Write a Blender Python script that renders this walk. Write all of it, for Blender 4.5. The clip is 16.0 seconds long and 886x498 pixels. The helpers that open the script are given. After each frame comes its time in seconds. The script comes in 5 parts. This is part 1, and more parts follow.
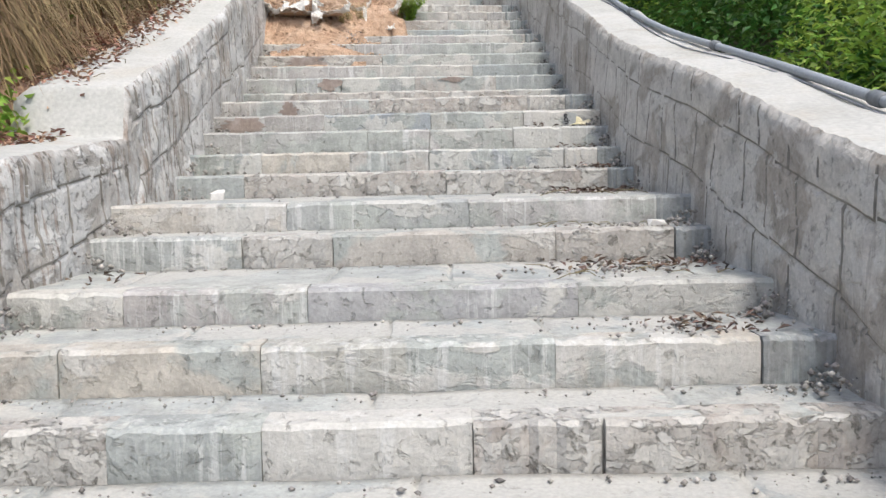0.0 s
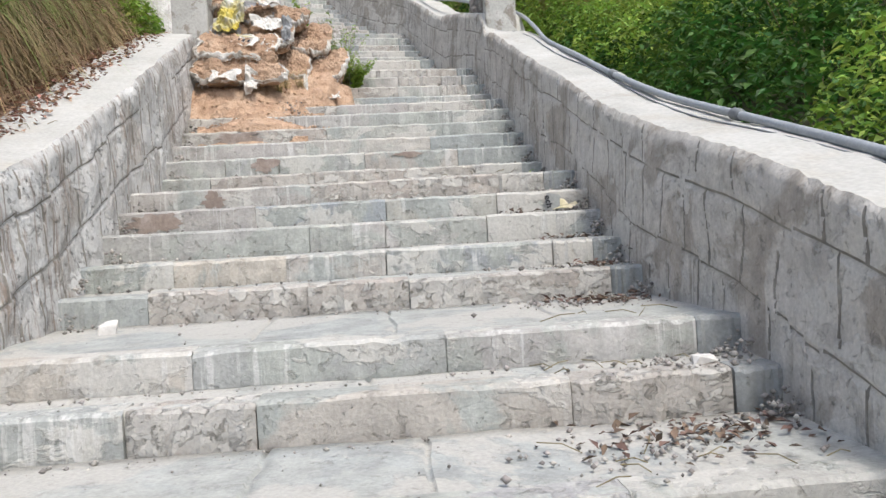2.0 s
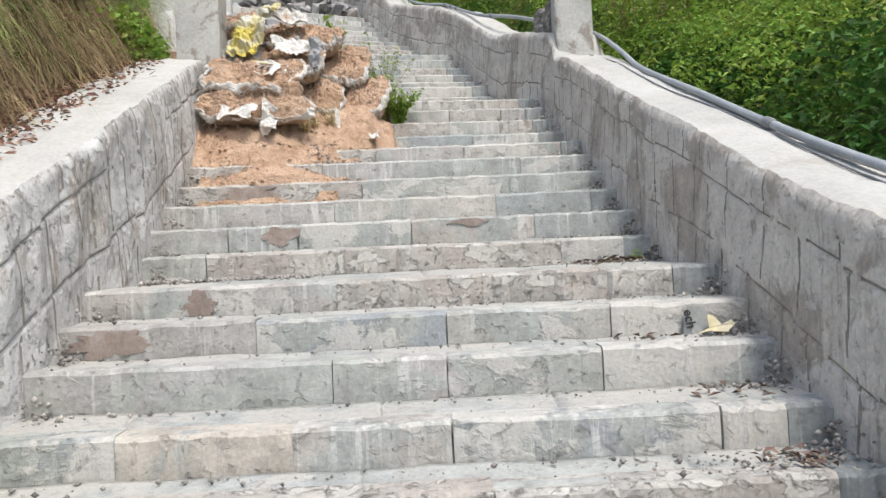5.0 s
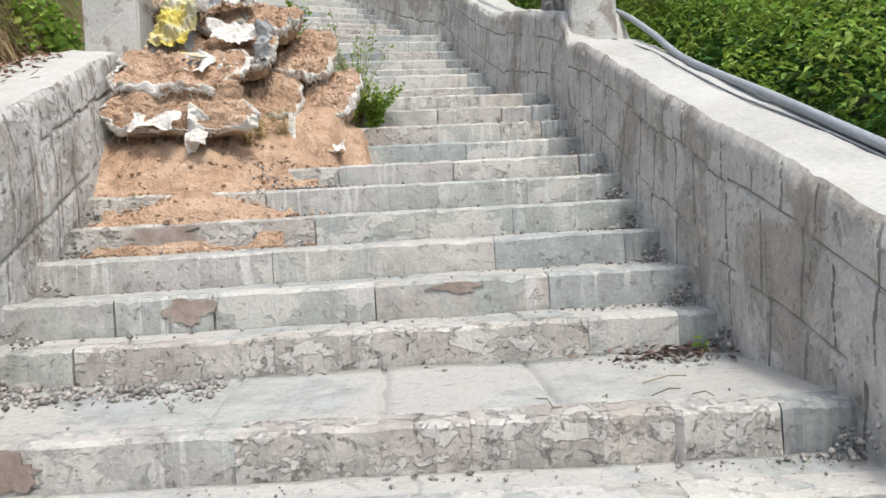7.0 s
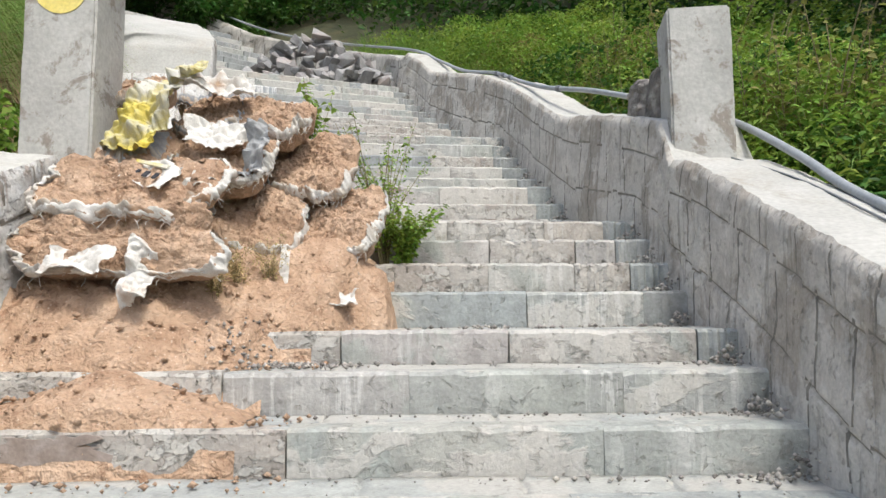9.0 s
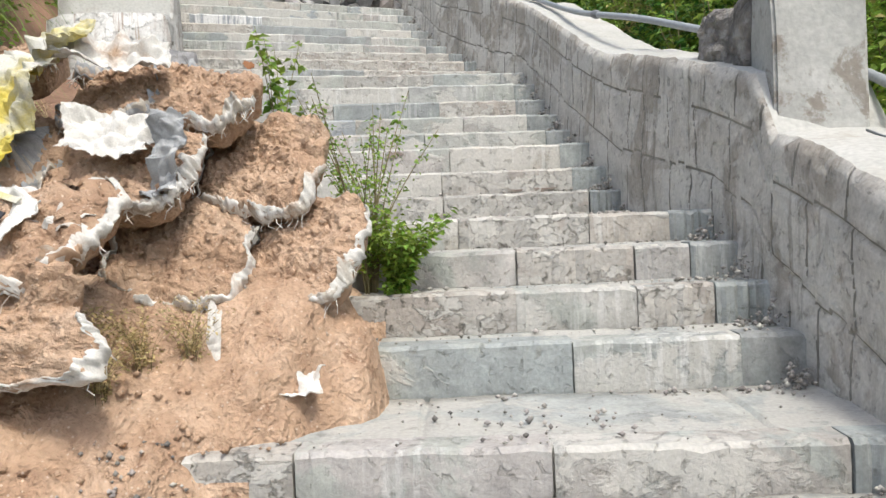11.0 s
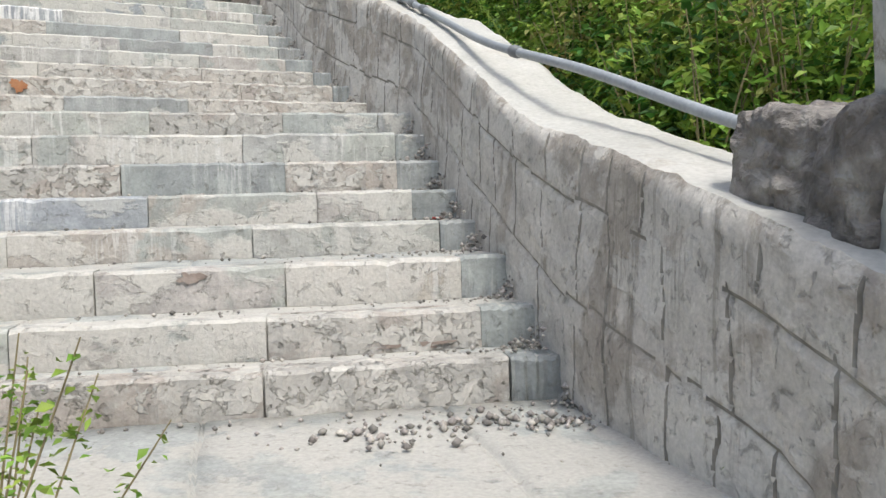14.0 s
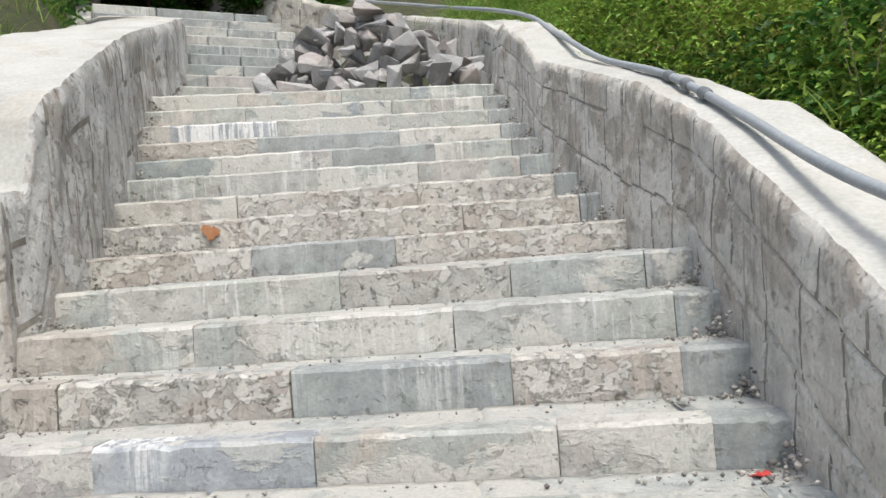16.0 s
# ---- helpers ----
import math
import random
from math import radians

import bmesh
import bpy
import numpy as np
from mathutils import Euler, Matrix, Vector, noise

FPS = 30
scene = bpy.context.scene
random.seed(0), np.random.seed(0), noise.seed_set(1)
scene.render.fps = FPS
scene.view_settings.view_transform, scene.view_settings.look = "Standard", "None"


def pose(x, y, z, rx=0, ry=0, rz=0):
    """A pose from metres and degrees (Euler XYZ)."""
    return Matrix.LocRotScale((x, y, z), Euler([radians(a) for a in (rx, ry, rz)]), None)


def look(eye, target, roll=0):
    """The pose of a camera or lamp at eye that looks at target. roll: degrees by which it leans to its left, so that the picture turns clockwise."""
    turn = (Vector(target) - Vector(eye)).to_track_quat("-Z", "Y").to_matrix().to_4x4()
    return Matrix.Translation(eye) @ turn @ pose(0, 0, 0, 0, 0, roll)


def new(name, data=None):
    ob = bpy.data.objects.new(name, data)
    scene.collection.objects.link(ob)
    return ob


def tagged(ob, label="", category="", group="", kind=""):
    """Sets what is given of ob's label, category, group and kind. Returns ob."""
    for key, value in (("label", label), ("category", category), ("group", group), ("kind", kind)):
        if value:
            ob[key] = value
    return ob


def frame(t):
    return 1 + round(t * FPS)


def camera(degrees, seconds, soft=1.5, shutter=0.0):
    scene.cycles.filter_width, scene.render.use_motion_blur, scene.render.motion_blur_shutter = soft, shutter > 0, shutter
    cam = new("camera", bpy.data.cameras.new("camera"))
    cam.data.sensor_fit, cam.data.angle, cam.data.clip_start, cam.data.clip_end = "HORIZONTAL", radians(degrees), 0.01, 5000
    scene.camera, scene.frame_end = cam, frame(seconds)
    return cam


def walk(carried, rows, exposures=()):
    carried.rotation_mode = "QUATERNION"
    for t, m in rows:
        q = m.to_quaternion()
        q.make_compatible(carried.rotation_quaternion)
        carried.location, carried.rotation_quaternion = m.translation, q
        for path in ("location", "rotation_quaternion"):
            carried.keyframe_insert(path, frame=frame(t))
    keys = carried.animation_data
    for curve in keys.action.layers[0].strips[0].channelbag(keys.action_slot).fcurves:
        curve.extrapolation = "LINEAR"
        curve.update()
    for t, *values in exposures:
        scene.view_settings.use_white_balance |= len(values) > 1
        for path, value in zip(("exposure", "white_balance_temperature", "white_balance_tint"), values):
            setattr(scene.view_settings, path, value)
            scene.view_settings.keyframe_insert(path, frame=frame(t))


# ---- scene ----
cam = camera(59.0, 16.0)
METRES, EYE, TILT, LEAN, TURN = 11.0, 1.55, -5.0, 1.2, 0.0
ROWS = [
    (0.0, 0.0, 0.0, 0.0, 0.0, 0.0, -0.0),
    (0.5, -0.0074, 0.0186, 0.0181, 0.34, 1.65, -0.22),
    (1.0, -0.0031, 0.0397, 0.0259, -2.44, 2.99, 1.22),
    (1.5, 0.0006, 0.069, 0.0285, -2.19, 3.75, 2.59),
    (2.0, -0.0036, 0.0913, 0.0309, -3.29, 4.15, 2.43),
    (2.5, -0.0035, 0.1122, 0.046, -3.0, 5.69, 2.41),
    (3.0, -0.0128, 0.1313, 0.0587, -0.9, 5.45, 1.81),
    (3.5, -0.0147, 0.1495, 0.0671, -0.31, 5.93, 1.23),
    (6.0, -0.0087, 0.2871, 0.1156, -2.65, 3.86, 2.76),
    (6.5, 0.0014, 0.3164, 0.1331, -4.26, 3.15, 3.14),
    (7.0, -0.0005, 0.3476, 0.1373, -0.61, 3.44, 2.0),
    (7.5, -0.0017, 0.3752, 0.1613, 3.18, 6.13, 0.53),
    (8.0, 0.0039, 0.4054, 0.1789, 3.51, 9.66, -0.38),
    (8.5, 0.0013, 0.4446, 0.1826, 2.4, 10.83, -1.22),
    (11.0, 0.0008, 0.5816, 0.2461, 4.43, 3.73, 0.67),
    (11.5, 0.0, 0.6121, 0.2628, 3.92, 5.49, 0.89),
    (12.0, -0.0072, 0.6501, 0.2801, 2.68, 6.31, 1.03),
    (12.5, -0.0009, 0.6773, 0.2972, 1.97, 8.98, 1.07),
    (13.0, 0.0019, 0.7008, 0.3042, 2.28, 8.5, 1.39),
    (13.5, 0.0067, 0.728, 0.3166, -3.6, 5.66, 0.62),
    (14.0, 0.0108, 0.7507, 0.3296, -3.43, 2.39, 0.74),
    (14.5, 0.0065, 0.7822, 0.3448, -3.82, -0.11, 1.17),
    (15.0, 0.0108, 0.8199, 0.3614, 0.79, -0.1, 1.83),
    (15.5, 0.004, 0.853, 0.3815, 8.71, 0.83, 0.48),
    (16.0, 0.005, 0.8777, 0.4037, 15.27, 5.07, 1.84),
]
walk(cam, [(t, pose(0, 0, EYE, TILT, LEAN, TURN) @ pose(METRES * x, METRES * y, METRES * z, 90 + pitch, roll, yaw)) for t, x, y, z, yaw, pitch, roll in ROWS],
     exposures=[(0.0, 0.74, 6420, 8), (6.0, 0.76, 6460, 7), (11.0, 0.79, 6540, 6), (16.0, 0.78, 6500, 6)])

# ---- world, sun and sky ----
world = bpy.data.worlds.new("sky")
scene.world = world
world.use_nodes = True
SUN_UP, SUN_FROM = 62.0, 152.0  # degrees above the horizon; clockwise from straight ahead (+y) towards +x
wn = world.node_tree.nodes
sky = wn.new("ShaderNodeTexSky")
sky.sky_type, sky.sun_disc = "NISHITA", False
sky.sun_elevation, sky.sun_rotation = radians(SUN_UP), radians(SUN_FROM)
sky.dust_density, sky.air_density = 4.0, 1.0
wn["Background"].inputs["Strength"].default_value = 0.15
world.node_tree.links.new(sky.outputs[0], wn["Background"].inputs["Color"])
sun = new("sun", bpy.data.lights.new("sun", "SUN"))
sun.data.energy, sun.data.angle, sun.data.color = 1.35, radians(9.0), (1.0, 0.965, 0.915)
_e, _a = radians(SUN_UP), radians(SUN_FROM)
sun.matrix_world = look((math.sin(_a) * math.cos(_e) * 40, math.cos(_a) * math.cos(_e) * 40, math.sin(_e) * 40), (0, 0, 0))


# ---- materials ----
def mat(name, colours, scale=4.0, rough=0.85, bump=0.3, fine=60.0, stretch=(1, 1, 1), vary=0.0, island=False,
        second=None, second_scale=1.5, second_range=(0.5, 0.62), second_stretch=(1, 1, 1), translucent=0.0,
        metallic=0.0, specks=None, bump_dist=0.01, third=None, third_scale=0.9, third_range=(0.56, 0.64), mid=0.0):
    """A procedural surface: colours is a ramp over two octaves of noise; second is a stain colour laid on in patches;
    vary shifts brightness from piece to piece; specks is (colour, scale, share) of small grains."""
    m = bpy.data.materials.new(name)
    m.use_nodes = True
    nt = m.node_tree
    n, l = nt.nodes, nt.links
    bsdf = n["Principled BSDF"]
    geo = n.new("ShaderNodeNewGeometry")
    mapping = n.new("ShaderNodeMapping")
    mapping.inputs["Scale"].default_value = stretch
    l.new(geo.outputs["Position"], mapping.inputs["Vector"])
    coarse = n.new("ShaderNodeTexNoise")
    coarse.inputs["Scale"].default_value, coarse.inputs["Detail"].default_value = scale, 8
    coarse.inputs["Roughness"].default_value = 0.62
    l.new(mapping.outputs[0], coarse.inputs["Vector"])
    ramp = n.new("ShaderNodeValToRGB")
    el = ramp.color_ramp.elements
    while len(el) < len(colours):
        el.new(0.5)
    for i, c in enumerate(colours):
        el[i].position = 0.3 + 0.4 * i / max(1, len(colours) - 1)
        el[i].color = (*c, 1)
    l.new(coarse.outputs["Fac"], ramp.inputs[0])
    colour = ramp.outputs[0]
    fine_n = n.new("ShaderNodeTexNoise")
    fine_n.inputs["Scale"].default_value, fine_n.inputs["Detail"].default_value = fine, 4
    l.new(geo.outputs["Position"], fine_n.inputs["Vector"])

    def mix(kind, fac, a, b):
        node = n.new("ShaderNodeMix")
        node.data_type, node.blend_type = "RGBA", kind
        for sock, val in ((node.inputs[0], fac), (node.inputs[6], a), (node.inputs[7], b)):
            if hasattr(val, "is_output"):
                l.new(val, sock)
            elif isinstance(val, tuple):
                sock.default_value = (*val, 1)
            else:
                sock.default_value = val
        return node.outputs[2]

    def remap(value, lo, hi, a=0.0, b=1.0):
        node = n.new("ShaderNodeMapRange")
        for i, v in zip((1, 2, 3, 4), (lo, hi, a, b)):
            node.inputs[i].default_value = v
        l.new(value, node.inputs[0])
        return node.outputs[0]

    if second:
        mp2 = n.new("ShaderNodeMapping")
        mp2.inputs["Scale"].default_value, mp2.inputs["Location"].default_value = second_stretch, (7.3, 2.1, 4.7)
        l.new(geo.outputs["Position"], mp2.inputs["Vector"])
        st = n.new("ShaderNodeTexNoise")
        st.inputs["Scale"].default_value, st.inputs["Detail"].default_value, st.inputs["Roughness"].default_value = second_scale, 7, 0.68
        l.new(mp2.outputs[0], st.inputs["Vector"])
        colour = mix("MIX", remap(st.outputs["Fac"], *second_range), colour, second)
    if third:
        t3 = n.new("ShaderNodeTexNoise")
        t3.inputs["Scale"].default_value, t3.inputs["Detail"].default_value, t3.inputs["Roughness"].default_value, t3.inputs["Distortion"].default_value = third_scale, 9, 0.72, 0.6
        mp3 = n.new("ShaderNodeMapping")
        mp3.inputs["Location"].default_value = (3.1, 9.7, 1.3)
        l.new(geo.outputs["Position"], mp3.inputs["Vector"])
        l.new(mp3.outputs[0], t3.inputs["Vector"])
        colour = mix("MIX", remap(t3.outputs["Fac"], *third_range, 0.0, 0.8), colour, third)
    if specks:
        vor = n.new("ShaderNodeTexVoronoi")
        vor.inputs["Scale"].default_value = specks[1]
        l.new(geo.outputs["Position"], vor.inputs["Vector"])
        colour = mix("MIX", remap(vor.outputs["Distance"], specks[2], specks[2] * 0.6), colour, specks[0])
    if vary:
        if island:
            src = geo.outputs["Random Per Island"]
        else:
            src = n.new("ShaderNodeObjectInfo").outputs["Random"]
        hsv = n.new("ShaderNodeHueSaturation")
        l.new(remap(src, 0, 1, 1 - vary, 1 + vary), hsv.inputs["Value"])
        hue = n.new("ShaderNodeMath")
        hue.operation = "PINGPONG"
        l.new(src, hue.inputs[0])
        hue.inputs[1].default_value = 0.13
        l.new(remap(hue.outputs[0], 0, 0.13, 0.5 - 0.06 * vary, 0.5 + 0.06 * vary), hsv.inputs["Hue"])
        l.new(colour, hsv.inputs["Color"])
        colour = hsv.outputs[0]
    grain = remap(fine_n.outputs["Fac"], 0.25, 0.75, 0.86, 1.12)
    vm = n.new("ShaderNodeVectorMath")
    vm.operation = "SCALE"
    l.new(colour, vm.inputs[0])
    l.new(grain, vm.inputs["Scale"])
    colour = vm.outputs[0]
    l.new(colour, bsdf.inputs["Base Color"])
    bsdf.inputs["Roughness"].default_value, bsdf.inputs["Metallic"].default_value = rough, metallic
    bsdf.inputs["Specular IOR Level"].default_value = 0.3
    if bump:
        add = n.new("ShaderNodeMath")
        add.operation = "MULTIPLY_ADD"
        l.new(fine_n.outputs["Fac"], add.inputs[0])
        add.inputs[1].default_value = 0.45
        l.new(coarse.outputs["Fac"], add.inputs[2])
        bp = n.new("ShaderNodeBump")
        bp.inputs["Strength"].default_value, bp.inputs["Distance"].default_value = bump, bump_dist
        height = add.outputs[0]
        if mid:
            mn = n.new("ShaderNodeTexNoise")
            mn.inputs["Scale"].default_value, mn.inputs["Detail"].default_value, mn.inputs["Distortion"].default_value = 16.0, 6, 0.8
            l.new(geo.outputs["Position"], mn.inputs["Vector"])
            ad2 = n.new("ShaderNodeMath")
            ad2.operation = "MULTIPLY_ADD"
            l.new(mn.outputs["Fac"], ad2.inputs[0])
            ad2.inputs[1].default_value = mid
            l.new(height, ad2.inputs[2])
            height = ad2.outputs[0]
        l.new(height, bp.inputs["Height"])
        l.new(bp.outputs[0], bsdf.inputs["Normal"])
    if translucent:
        tr = n.new("ShaderNodeBsdfTranslucent")
        l.new(colour, tr.inputs["Color"])
        ms = n.new("ShaderNodeMixShader")
        ms.inputs[0].default_value = translucent
        l.new(bsdf.outputs[0], ms.inputs[1])
        l.new(tr.outputs[0], ms.inputs[2])
        l.new(ms.outputs[0], n["Material Output"].inputs["Surface"])
    return m


def stone_mat(name, tints, patch, smear, smear_range=(0.44, 0.6), drip=(0.6, 0.6, 0.58), drips=0.35, bump=0.6, pits=0.35, per_piece=True, smear_scale=2.6, rough=0.88):
    """Weathered dressed stone: each piece takes its own tint, with cloudy patches of another, a crust of pale
    cement with ragged edges, lime run-off in places, and small dark pits."""
    m = bpy.data.materials.new(name)
    m.use_nodes = True
    n, l = m.node_tree.nodes, m.node_tree.links
    bsdf = n["Principled BSDF"]
    geo = n.new("ShaderNodeNewGeometry")
    rand = n.new("ShaderNodeObjectInfo").outputs["Random"]

    def calc(op, a, b, c=None):
        node = n.new("ShaderNodeMath")
        node.operation = op
        for i, v in enumerate((a, b, c)):
            if v is None:
                continue
            if hasattr(v, "is_output"):
                l.new(v, node.inputs[i])
            else:
                node.inputs[i].default_value = v
        return node.outputs[0]

    def remap(value, lo, hi, a=0.0, b=1.0):
        node = n.new("ShaderNodeMapRange")
        for i, v in enumerate((value, lo, hi, a, b)):
            if hasattr(v, "is_output"):
                l.new(v, node.inputs[i])
            else:
                node.inputs[i].default_value = v
        return node.outputs[0]

    def mix(fac, a, b, kind="MIX"):
        node = n.new("ShaderNodeMix")
        node.data_type, node.blend_type = "RGBA", kind
        for sock, val in ((node.inputs[0], fac), (node.inputs[6], a), (node.inputs[7], b)):
            if hasattr(val, "is_output"):
                l.new(val, sock)
            elif isinstance(val, tuple):
                sock.default_value = (*val, 1)
            else:
                sock.default_value = val
        return node.outputs[2]

    place = geo.outputs["Position"]
    if per_piece:
        off = n.new("ShaderNodeCombineXYZ")
        l.new(calc("MULTIPLY", rand, 61.0), off.inputs[0])
        l.new(calc("MULTIPLY", rand, 37.0), off.inputs[2])
        add = n.new("ShaderNodeVectorMath")
        l.new(place, add.inputs[0])
        l.new(off.outputs[0], add.inputs[1])
        place = add.outputs[0]

    def cloud(scale, detail=7, roughness=0.62, distortion=0.0, stretch=(1, 1, 1), shift=0.0):
        mp = n.new("ShaderNodeMapping")
        mp.inputs["Scale"].default_value, mp.inputs["Location"].default_value = stretch, (shift, shift * 1.7, shift * 0.6)
        l.new(place, mp.inputs["Vector"])
        t = n.new("ShaderNodeTexNoise")
        t.inputs["Scale"].default_value, t.inputs["Detail"].default_value = scale, detail
        t.inputs["Roughness"].default_value, t.inputs["Distortion"].default_value = roughness, distortion
        l.new(mp.outputs[0], t.inputs["Vector"])
        return t.outputs["Fac"]

    ramp = n.new("ShaderNodeValToRGB")
    el = ramp.color_ramp.elements
    while len(el) < len(tints):
        el.new(0.5)
    for i, c in enumerate(tints):
        el[i].position, el[i].color = i / max(1, len(tints) - 1), (*c, 1)
    l.new(rand if per_piece else cloud(1.1, shift=4.0), ramp.inputs[0])
    second = calc("FRACT", calc("MULTIPLY", rand, 7.31), 0.0)
    colour = mix(remap(cloud(2.2, distortion=0.7, shift=2.0), 0.5, 0.56, 0.0, 0.85), ramp.outputs[0], patch)
    tone = remap(cloud(7.0, 8, 0.7), 0.28, 0.72, 0.72, 1.25)
    vm = n.new("ShaderNodeVectorMath")
    vm.operation = "SCALE"
    l.new(colour, vm.inputs[0])
    l.new(tone, vm.inputs["Scale"])
    colour = vm.outputs[0]
    start = remap(second, 0.0, 1.0, smear_range[0], smear_range[1]) if per_piece else calc("ADD", smear_range[0], 0.0)
    crust = remap(cloud(smear_scale, 9, 0.63, 0.3, (1, 1, 1.5), 11.0), start, calc("ADD", start, 0.03))
    colour = mix(calc("MULTIPLY", crust, 0.88), colour, smear)
    if drips:
        low = 0.52 if drips < 0.9 else 0.45
        run = remap(cloud(1.0, 5, 0.7, 0.0, (22, 22, 1.3), 7.0), low, low + 0.08)
        where = remap(cloud(1.9, 3, 0.5, 0.0, (1, 1, 0.6), 17.0), 0.48 - 0.3 * max(0.0, drips - 0.6), 0.58 - 0.3 * max(0.0, drips - 0.6))
        colour = mix(calc("MULTIPLY", calc("MULTIPLY", run, where), drips), colour, drip)
    fine = cloud(70.0, 5, 0.6, shift=1.0)
    pit = remap(cloud(21.0, 6, 0.7, 0.5, shift=5.0), 0.57, 0.66)
    colour = mix(calc("MULTIPLY", pit, pits), colour, (0.13, 0.12, 0.1))
    vm = n.new("ShaderNodeVectorMath")
    vm.operation = "SCALE"
    l.new(colour, vm.inputs[0])
    l.new(remap(fine, 0.25, 0.75, 0.84, 1.14), vm.inputs["Scale"])
    l.new(vm.outputs[0], bsdf.inputs["Base Color"])
    bsdf.inputs["Roughness"].default_value, bsdf.inputs["Specular IOR Level"].default_value = rough, 0.3
    h = calc("MULTIPLY_ADD", crust, 0.35, calc("MULTIPLY", cloud(15.0, 7, 0.65, 0.6, shift=3.0), 0.9))
    h = calc("MULTIPLY_ADD", pit, -0.45, calc("MULTIPLY_ADD", fine, 0.3, h))
    bp = n.new("ShaderNodeBump")
    bp.inputs["Strength"].default_value, bp.inputs["Distance"].default_value = bump, 0.014
    l.new(h, bp.inputs["Height"])
    l.new(bp.outputs[0], bsdf.inputs["Normal"])
    return m


TINTS = [(0.27, 0.295, 0.295), (0.345, 0.36, 0.345), (0.40, 0.38, 0.36), (0.32, 0.34, 0.325), (0.44, 0.42, 0.385), (0.38, 0.36, 0.345), (0.29, 0.315, 0.325)]
STONE = stone_mat("slate_block", TINTS, (0.35, 0.365, 0.335), (0.48, 0.47, 0.435), (0.46, 0.63), drips=0.6, bump=0.7, pits=0.32, smear_scale=1.9)
STONE_B = stone_mat("tan_block", [(0.4, 0.37, 0.33), (0.36, 0.345, 0.325), (0.45, 0.415, 0.36), (0.34, 0.35, 0.325), (0.41, 0.37, 0.345)], (0.33, 0.35, 0.33), (0.49, 0.475, 0.44), (0.44, 0.6), drips=0.5, bump=0.7, pits=0.32, smear_scale=1.9)
STREAKED = stone_mat("lime_streaked_block", [(0.28, 0.3, 0.325), (0.32, 0.34, 0.36)], (0.35, 0.37, 0.38), (0.42, 0.425, 0.41), (0.58, 0.66), drip=(0.66, 0.66, 0.65), drips=0.95)
DAMP_STONE = stone_mat("damp_slate_block", [(0.24, 0.255, 0.255), (0.3, 0.315, 0.31), (0.27, 0.275, 0.27)], (0.3, 0.32, 0.31), (0.45, 0.44, 0.41), (0.56, 0.64))
ROUGH_STONE = stone_mat("rough_block", [(0.4, 0.375, 0.34), (0.45, 0.43, 0.395), (0.38, 0.37, 0.345)], (0.38, 0.345, 0.31), (0.5, 0.485, 0.45), (0.49, 0.54), bump=1.0, pits=0.55, smear_scale=8.0, drips=0.0)
TREAD = stone_mat("tread_cement", [(0.3, 0.325, 0.325), (0.36, 0.37, 0.35), (0.42, 0.41, 0.375)], (0.33, 0.345, 0.335), (0.42, 0.41, 0.38), (0.475, 0.475), drips=0.0, pits=0.3, per_piece=False, smear_scale=1.6, bump=0.45)
PLASTER = stone_mat("wall_plaster", [(0.47, 0.44, 0.4), (0.56, 0.53, 0.485), (0.63, 0.6, 0.555)], (0.38, 0.34, 0.295), (0.6, 0.575, 0.53), (0.55, 0.55), drip=(0.26, 0.235, 0.2), drips=0.6, pits=0.4, per_piece=False, smear_scale=1.9, bump=0.7)
PLASTER_PALE = stone_mat("pale_wall_plaster", [(0.44, 0.435, 0.42), (0.53, 0.525, 0.51), (0.6, 0.595, 0.575)], (0.4, 0.375, 0.345), (0.62, 0.615, 0.6), (0.51, 0.51), drip=(0.27, 0.21, 0.17), drips=0.75, pits=0.5, per_piece=False, smear_scale=2.4, bump=1.0)
# Dark joint dirt; on the treads it also stands in for crevice shadow.
GROOVE = mat("joint_dirt_shade", [(0.15, 0.14, 0.12), (0.25, 0.23, 0.2), (0.38, 0.36, 0.32)], scale=7, bump=0.4)
COPING = mat("coping_cement", [(0.36, 0.355, 0.33), (0.43, 0.425, 0.4), (0.49, 0.485, 0.46)], scale=1.8, bump=0.4, fine=50, mid=0.5, third=(0.33, 0.3, 0.255), third_scale=2.0, third_range=(0.57, 0.68),
             second=(0.4, 0.37, 0.32), second_scale=1.7, second_range=(0.55, 0.75))
PILLAR = mat("pillar_concrete", [(0.35, 0.345, 0.325), (0.44, 0.435, 0.41), (0.52, 0.515, 0.49)], scale=3, bump=0.5, fine=45, mid=0.4, third=(0.23, 0.195, 0.16), third_scale=3.4, third_range=(0.54, 0.6),
             second=(0.24, 0.21, 0.18), second_scale=2.3, second_range=(0.6, 0.75))
EARTH = mat("red_earth", [(0.15, 0.085, 0.055), (0.24, 0.145, 0.1), (0.34, 0.23, 0.165)], scale=2.5, bump=0.8, fine=30, bump_dist=0.03)
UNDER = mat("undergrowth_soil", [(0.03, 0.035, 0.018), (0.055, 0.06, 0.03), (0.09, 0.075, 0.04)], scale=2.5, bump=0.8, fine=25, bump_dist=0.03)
# Third colour of the sand: pit shading painted as darker patches.
SAND = mat("sand", [(0.34, 0.215, 0.14), (0.46, 0.315, 0.215), (0.55, 0.4, 0.29)], scale=6, bump=1.0, fine=70, bump_dist=0.032, mid=1.3, third=(0.27, 0.16, 0.1), third_scale=8, third_range=(0.59, 0.65), specks=((0.56, 0.43, 0.33), 45.0, 0.2))
PIPE = mat("grey_pvc", [(0.27, 0.29, 0.31), (0.34, 0.36, 0.38)], scale=5, rough=0.45, bump=0.05)
